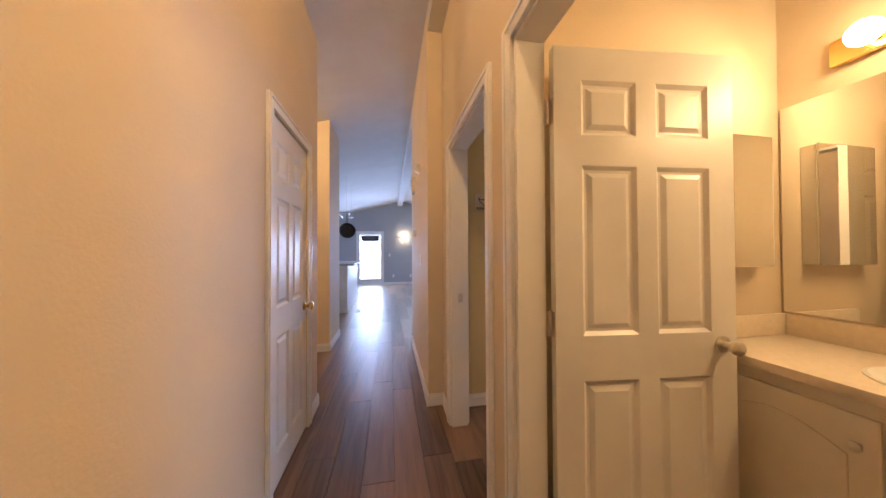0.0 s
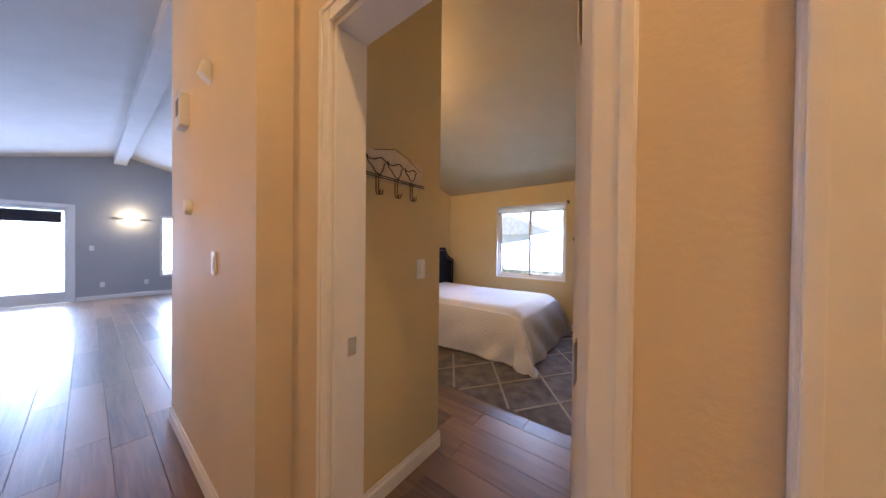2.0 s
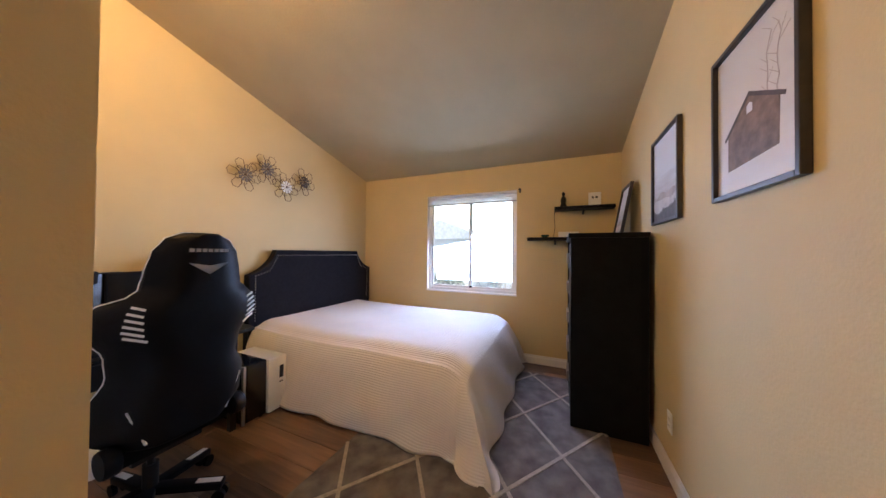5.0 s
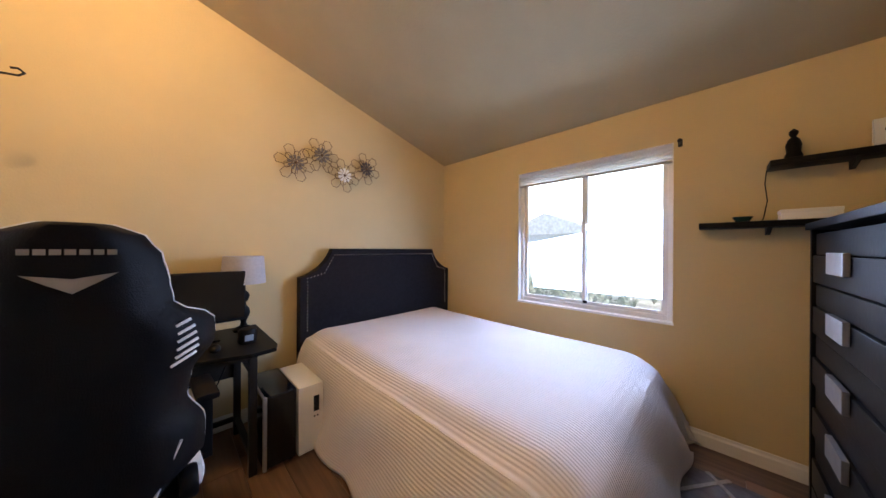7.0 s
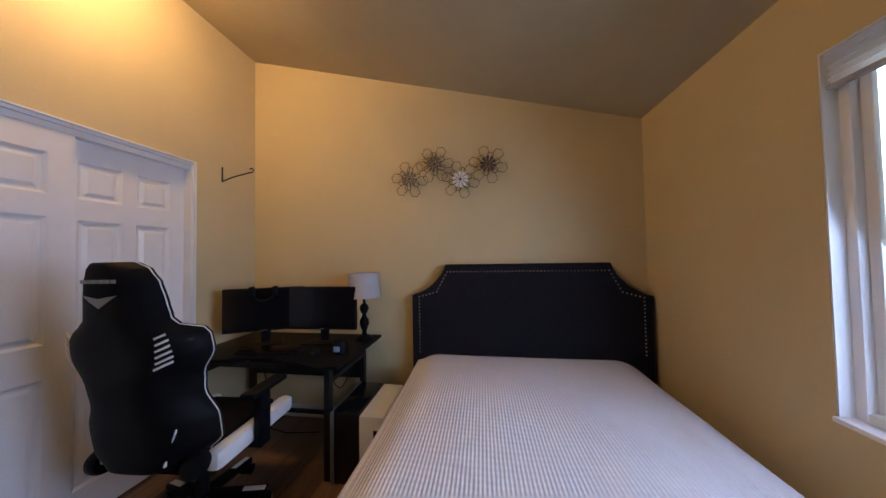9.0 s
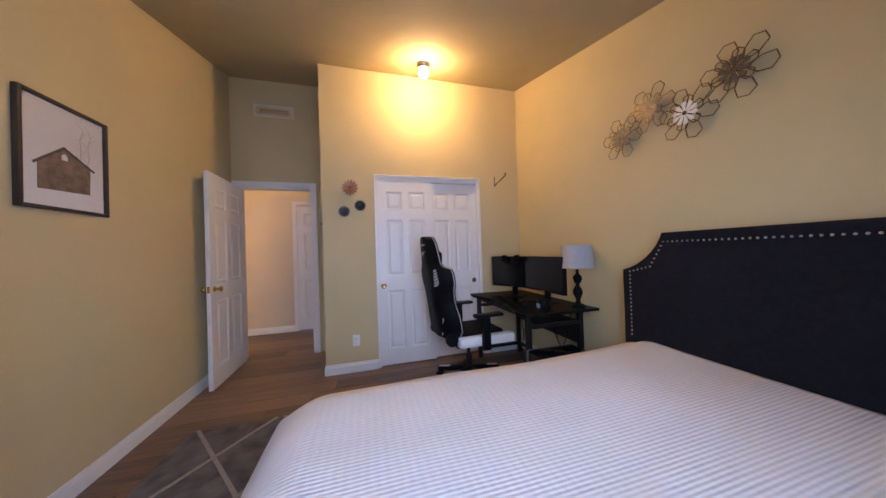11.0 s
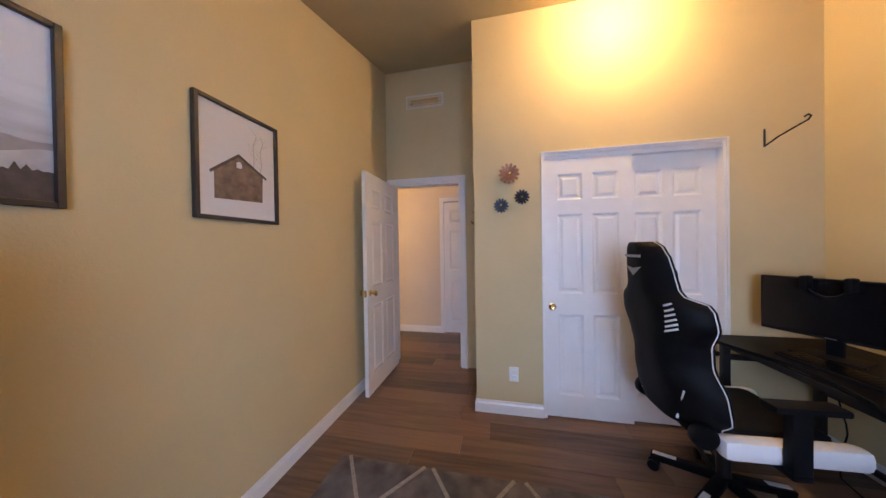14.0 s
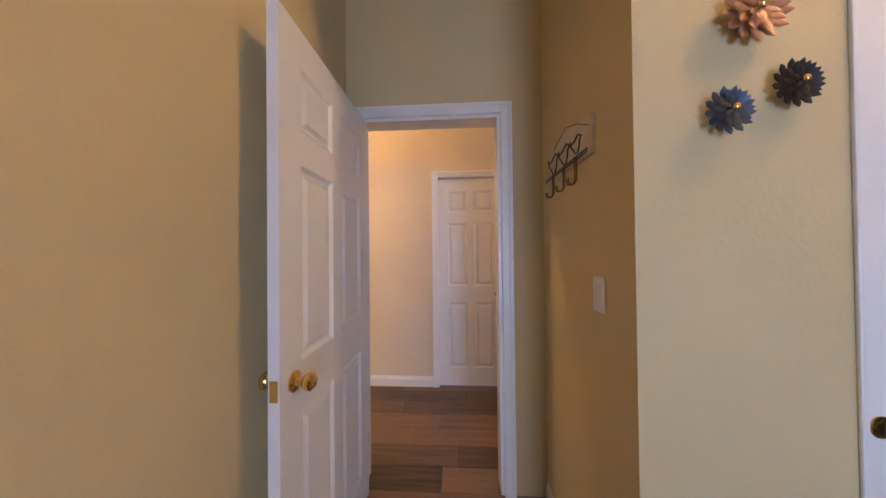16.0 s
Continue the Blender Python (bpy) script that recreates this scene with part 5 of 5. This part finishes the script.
monitor(1.84, 4.37, 26, "black flat monitor, switched off, angled on the desk")
monitor(2.27, 4.44, 2, "black flat monitor, switched off, on the desk")


def table_lamp():
    t = thing("table_lamp", "dark turned table lamp with grey linen shade, unlit", "lamp", pose(2.55, 4.565, DESK))
    bm = bmesh.new()
    lathe(bm, [(0.062, 0), (0.064, 0.012), (0.05, 0.022), (0.022, 0.035), (0.016, 0.06), (0.026, 0.085), (0.038, 0.12), (0.034, 0.15), (0.018, 0.175), (0.014, 0.195), (0.026, 0.21), (0.036, 0.24), (0.030, 0.262), (0.012, 0.28), (0.010, 0.33)], seg=26)
    part("base", bm, BLACK_WOOD, t)
    bm = bmesh.new()
    n, hgt = 36, 0.19
    rings = []
    for r, z in ((0.132, 0.33), (0.118, 0.33 + hgt), (0.115, 0.33 + hgt), (0.129, 0.33)):
        rings.append([bm.verts.new((r * math.cos(6.28318 * k / n), r * math.sin(6.28318 * k / n), z)) for k in range(n)])
    rings.append(rings[0])
    for p, q in zip(rings, rings[1:]):
        for k in range(n):
            bm.faces.new((p[k], p[(k + 1) % n], q[(k + 1) % n], q[k]))
    part("shade", bm, SHADE_CLOTH, t)
    wire("harp", [[(-0.115, 0, 0.50), (0, 0, 0.50), (0.115, 0, 0.50)], [(0, 0, 0.33), (0, 0, 0.50)]], 0.0025, BRONZE, t)
    bm = bmesh.new()
    lathe(bm, [(0.012, 0.32), (0.014, 0.35), (0.024, 0.39), (0.026, 0.41), (0.014, 0.435), (0.002, 0.44)], seg=16)
    part("bulb", bm, PLASTIC, t)
    return t


table_lamp()
kb = thing("keyboard", "black slim keyboard on the desk", "keyboard", pose(2.03, 4.22, DESK, 0, 0, 4))
bm = bmesh.new()
box(bm, -0.22, 0.22, -0.065, 0.065, 0, 0.016, 0.004)
part("case", bm, BLACK_PLASTIC, kb)
bm = bmesh.new()
for r in range(5):
    for k in range(15):
        box(bm, -0.21 + k * 0.0282, -0.21 + k * 0.0282 + 0.023, -0.055 + r * 0.0225, -0.055 + r * 0.0225 + 0.018, 0.016, 0.021)
tagged(part("keys", bm, SCREEN, kb, smooth=False), kind="stuff")
ms = thing("mouse", "small black computer mouse on the desk", "mouse", pose(2.36, 4.20, DESK))
bm = bmesh.new()
ball(bm, (0, 0, 0.012), 0.034, (0.85, 1.4, 0.75))
bmesh.ops.bisect_plane(bm, geom=bm.verts[:] + bm.edges[:] + bm.faces[:], plane_co=(0, 0, 0), plane_no=(0, 0, 1), clear_inner=True)
part("shell", bm, BLACK_PLASTIC, ms)
hs = thing("headset", "black headset hanging on the monitor's top edge", "headset", pose(1.85, 4.355, DESK + 0.385, 0, 0, 26))
wire("headband", [[(-0.075 * math.cos(a), -0.02, 0.0 + 0.02 - 0.075 * math.sin(a)) for a in [math.pi * k / 10 for k in range(11)]]], 0.008, BLACK_PLASTIC, hs)
for sx in (-1, 1):
    bm = bmesh.new()
    box(bm, sx * 0.075 - 0.016, sx * 0.075 + 0.016, -0.055, 0.012, -0.02, 0.055, 0.012)
    part("ear_cup", bm, BLACK_LEATHER, hs)
dock = thing("desk_speaker", "small dark cylinder speaker with blue display", "speaker", pose(2.52, 4.25, DESK))
bm = bmesh.new()
lathe(bm, [(0.045, 0), (0.05, 0.01), (0.05, 0.07), (0.04, 0.085), (0.002, 0.088)], seg=20)
part("body", bm, BLACK_PLASTIC, dock)
bm = bmesh.new()
box(bm, -0.022, 0.022, -0.054, -0.048, 0.02, 0.055, 0.003)
part("display", bm, mat("pale_blue_display", (0.25, 0.33, 0.45), 0.2), dock)
cbl = thing("desk_cables", "loose black cables hanging under the desk", "cable", pose(0, 0, 0))
wire("cable", [[(1.7 + 0.02 * math.sin(k), 4.55, 0.70 - 0.055 * k) for k in range(12)] + [(1.74, 4.5, 0.02), (1.95, 4.46, 0.012), (2.2, 4.5, 0.012)]], 0.004, BLACK_PLASTIC, cbl)
wire("cable", [[(2.2 + 0.3 * k / 10, 4.54, 0.69 - 0.35 * math.sin(math.pi * k / 10)) for k in range(11)]], 0.004, BLACK_PLASTIC, cbl)

# computer tower and the white cabinet beside it
pc = thing("computer_tower", "glossy black computer tower with silver edge on the floor", "computer", pose(2.565, 4.045, 0))
bm = bmesh.new()
box(bm, 0.0, 0.175, 0.012, 0.42, 0.015, 0.435, 0.006)
part("case", bm, mat("glossy_black", (0.012, 0.012, 0.013), 0.12, vary=0.05), pc)
bm = bmesh.new()
box(bm, -0.004, 0.016, 0.0, 0.02, 0.012, 0.437, 0.004)
box(bm, -0.004, 0.008, 0.02, 0.42, 0.425, 0.4375, 0.003)
part("silver_edge", bm, SILVER_PLATE, pc, "silver metal edge")
bm = bmesh.new()
box(bm, 0.03, 0.17, 0.006, 0.012, 0.02, 0.43, 0.002)
part("front_panel", bm, SCREEN, pc)
for x in (0.02, 0.15):
    for y in (0.04, 0.38):
        bm = bmesh.new()
        rod(bm, (x, y, 0), (x, y, 0.016), 0.014)
        part("foot", bm, BLACK_PLASTIC, pc)
wc = thing("white_cabinet", "white appliance box with a dark display beside the bed", "appliance", pose(2.748, 4.04, 0))
bm = bmesh.new()
box(bm, 0.0, 0.15, 0.0, 0.42, 0.01, 0.43, 0.008)
part("case", bm, PLASTIC, wc)
bm = bmesh.new()
box(bm, 0.088, 0.122, -0.003, 0.001, 0.255, 0.355, 0.002)
part("display", bm, SCREEN, wc)
for x in (0.094, 0.112):
    bm = bmesh.new()
    rod(bm, (x, 0.001, 0.225), (x, -0.004, 0.225), 0.005)
    part("button", bm, BLACK_PLASTIC, wc)
bm = bmesh.new()
box(bm, 0.01, 0.14, 0.02, 0.40, 0, 0.011)
part("plinth", bm, BLACK_PLASTIC, wc)

# ---- bathroom ----
vn = thing("vanity_cabinet", "cream bathroom vanity cabinet with raised doors", "cabinet")
bm = bmesh.new()
box(bm, 1.52, 2.025, -0.7, 1.225, 0.10, 0.84, 0.003)
box(bm, 1.58, 2.025, -0.7, 1.225, 0.0, 0.10)
part("body", bm, CABINET, vn, smooth=False)
for k in range(4):
    y0 = -0.66 + k * 0.47
    bm = bmesh.new()
    box(bm, 1.500, 1.519, y0, y0 + 0.44, 0.13, 0.79, 0.006)
    d = part("cabinet_door", bm, CABINET, vn, smooth=False)
    bm = bmesh.new()
    arch = [(y0 + 0.06, 0.19), (y0 + 0.38, 0.19), (y0 + 0.38, 0.66)] + [(y0 + 0.38 - 0.32 * q / 8, 0.66 + 0.055 * math.sin(math.pi * q / 8)) for q in range(1, 8)] + [(y0 + 0.06, 0.66)]
    slab(bm, arch, 1.492, 1.500, 0.003, axis="X")
    part("raised_panel", bm, CABINET, d, smooth=False)
    bm = bmesh.new()
    lathe(bm, [(0.008, 0), (0.007, 0.012), (0.016, 0.02), (0.016, 0.026), (0.003, 0.031)], seg=16)
    kn = part("knob", bm, NICKEL, d, "round nickel knob")
    kn.matrix_local = pose(1.4995, y0 + (0.40 if k % 2 == 0 else 0.04), 0.70, 0, -90, 0)
ct = thing("vanity_counter", "cream laminate vanity counter with backsplash", "counter")
bm = bmesh.new()
box(bm, 1.475, 2.028, -0.7, 1.228, 0.842, 0.882, 0.012)
part("counter", bm, COUNTER, ct)
bm = bmesh.new()
box(bm, 2.006, 2.028, -0.7, 1.206, 0.883, 0.985, 0.004)
box(bm, 1.50, 2.028, 1.207, 1.228, 0.883, 0.985, 0.004)
part("backsplash", bm, COUNTER, ct)
sk = thing("wash_basin", "white oval wash basin set in the counter", "basin", pose(1.74, 0.62, 0.882))
bm = bmesh.new()
lathe(bm, [(0.16, -0.03), (0.20, 0.0), (0.225, 0.008), (0.235, 0.004), (0.235, 0.0005)], seg=32)
bmesh.ops.scale(bm, vec=(0.85, 1.05, 1), verts=bm.verts)
part("bowl", bm, PLASTIC, sk)
fc = thing("faucet", "chrome basin faucet on the counter", "faucet", pose(1.955, 0.62, 0.882))
wire("spout", [[(0, 0, 0), (0, 0, 0.09), (-0.02, 0, 0.12), (-0.06, 0, 0.125), (-0.11, 0, 0.10)]], 0.011, CHROME, fc)
for sy in (-1, 1):
    bm = bmesh.new()
    lathe(bm, [(0.022, 0), (0.02, 0.02), (0.014, 0.03), (0.024, 0.04), (0.022, 0.06), (0.004, 0.065)], c=(0, sy * 0.09, 0), seg=18)
    part("tap_handle", bm, CHROME, fc)
wm = thing("wall_mirror", "wide frameless mirror over the vanity", "mirror")
bm = bmesh.new()
box(bm, 2.022, 2.029, -0.7, 1.218, 0.995, 2.0, 0.001)
part("glass", bm, MIRROR, wm, smooth=False)
mc = thing("mirror_cabinet", "mirrored medicine cabinet on the bathroom wall", "cabinet", pose(0, 1.229, 0))
bm = bmesh.new()
box(bm, 1.46, 1.87, -0.055, -0.001, 1.225, 1.825, 0.003)
part("body", bm, CABINET, mc, smooth=False)
bm = bmesh.new()
box(bm, 1.457, 1.873, -0.063, -0.056, 1.22, 1.83, 0.003)
part("mirror_door", bm, MIRROR, mc, smooth=False)
vl = thing("vanity_light", "brass strip light with round bulbs, lit", "light", pose(2.03, 0, 2.15))
bm = bmesh.new()
box(bm, -0.035, -0.001, 0.09, 1.05, -0.055, 0.055, 0.008)
part("backplate", bm, BRASS, vl)
for k in range(4):
    y = 0.21 + k * 0.24
    bm = bmesh.new()
    rod(bm, (-0.035, y, 0), (-0.062, y, 0), 0.024)
    hold = part("lamp_holder", bm, BRASS, vl)
    bm = bmesh.new()
    ball(bm, (-0.105, y, 0), 0.048)
    b = part("bulb", bm, BULB, hold, "glowing round bulb")
    b.visible_shadow = False

# ---- kitchen and living room ----
pn = thing("kitchen_peninsula", "white kitchen peninsula with grey bar top", "counter")
bm = bmesh.new()
box(bm, -1.35, -0.80, 6.42, 8.3, 0.0, 1.02, 0.004)
part("body", bm, WHITE, pn, smooth=False)
bm = bmesh.new()
box(bm, -1.38, -0.66, 6.36, 8.36, 1.021, 1.06, 0.008)
part("bar_top", bm, mat("grey_stone_top", (0.42, 0.42, 0.44), 0.3, vary=0.2, scale=30), pn)
bm = bmesh.new()
box(bm, -0.799, -0.786, 6.42, 8.3, 0.0, 0.10, 0.003)
box(bm, -1.35, -0.786, 6.406, 6.419, 0.0, 0.10, 0.003)
part("toe_board", bm, WHITE, pn, smooth=False)
pr = thing("pot_rack", "chrome hanging pot rack over the peninsula", "pot rack", pose(-1.05, 7.0, 2.19))
wire("rails", [[(-0.25, -0.45, 0), (0.25, -0.45, 0), (0.25, 0.45, 0), (-0.25, 0.45, 0), (-0.25, -0.45, 0)], [(0, -0.45, 0), (0, 0.45, 0)]], 0.009, CHROME, pr)
zc = ceil_z(-1.05) - 2.19
wire("chain", [[(-0.2, -0.4, 0), (-0.2, -0.4, zc - 0.05)], [(0.2, -0.4, 0), (0.2, -0.4, zc + 0.05)], [(-0.2, 0.4, 0), (-0.2, 0.4, zc - 0.05)], [(0.2, 0.4, 0), (0.2, 0.4, zc + 0.05)]], 0.004, CHROME, pr)
for k, (dx, dy, r, black) in enumerate(((0.22, -0.42, 0.17, True), (0.2, -0.1, 0.10, False), (0.0, -0.38, 0.09, False), (0.22, 0.2, 0.11, False), (-0.1, 0.1, 0.10, False))):
    pan = thing("hanging_pan", "black frying pan hanging from the rack" if black else "steel saucepan hanging from the rack", "pan", pose(-1.05 + dx, 7.0 + dy, 2.18), "hanging pans")
    bm = bmesh.new()
    drop = 0.22
    lathe(bm, [(r * 0.8, 0), (r, 0.05 if black else 0.10), (r * 0.97, 0.05 if black else 0.10), (r * 0.78, 0.006)], seg=26)
    bmesh.ops.transform(bm, matrix=pose(0, 0, -drop - r, 90, 0, 15), verts=bm.verts)
    part("pan_bowl", bm, BLACK_METAL if black else CHROME, pan)
    bm = bmesh.new()
    rod(bm, (0, 0, 0.0), (0, 0, -drop), 0.008)
    part("pan_handle", bm, BLACK_METAL if black else CHROME, pan)
sc = thing("wall_sconce", "brass wall sconce with glass bowl, lit", "sconce", pose(0.70, FAR, 1.91))
bm = bmesh.new()
box(bm, -0.30, 0.30, -0.03, -0.001, -0.02, 0.02, 0.006)
part("bracket", bm, NICKEL, sc)
bm = bmesh.new()
ball(bm, (0, -0.10, 0.0), 0.085, (1.4, 0.8, 0.8))
g = part("glass_bowl", bm, glow("lit_frosted_glass", (1.0, 0.86, 0.62), 9.0), sc, "glowing frosted bowl")
g.visible_shadow = False
bm = bmesh.new()
rod(bm, (0, -0.03, -0.01), (0, -0.09, -0.05), 0.012)
part("arm", bm, NICKEL, sc)

# ---- plank floor, piece by piece ----
PW, PL = 0.182, 1.22


def plank_mesh():
    bm = bmesh.new()
    g = 0.0009
    box(bm, g, PW - g, g, PL - g, -0.0125, 0.0)
    top = [e for e in bm.edges if all(v.co.z > -0.001 for v in e.verts)]
    bmesh.ops.bevel(bm, geom=top, offset=0.0012, segments=1, affect="EDGES")
    return bm


plank_me = mesh_of("plank", plank_mesh(), PLANK)
far_v, far_f = [], []
base_v = [tuple(v.co) for v in plank_me.vertices]
base_f = [tuple(p.vertices) for p in plank_me.polygons]
rnd = random.Random(8)
col = 0
x = -3.88
while x < 4.95:
    y = -1.72 - rnd.uniform(0, PL)
    while y < FAR:
        near = -0.75 < x + PW / 2 < 3.6 and 0.0 < y + PL / 2 < 5.2
        if near:
            ob = new("plank", plank_me)
            ob.location = (x, y, 0)
            ob.parent = floor
        elif not (x > 1.4 and y + PL / 2 < -1.8):
            n0 = len(far_v)
            far_v += [(a + x, b + y, c) for a, b, c in base_v]
            far_f += [tuple(k + n0 for k in f) for f in base_f]
        y += PL
    x += PW
me = bpy.data.meshes.new("plank_field")
me.from_pydata(far_v, [], far_f)
me.materials.append(PLANK_FAR)
pf = new("plank_field", me)
pf.parent = floor
tagged(pf, "brown wood-look planks farther off", kind="stuff")
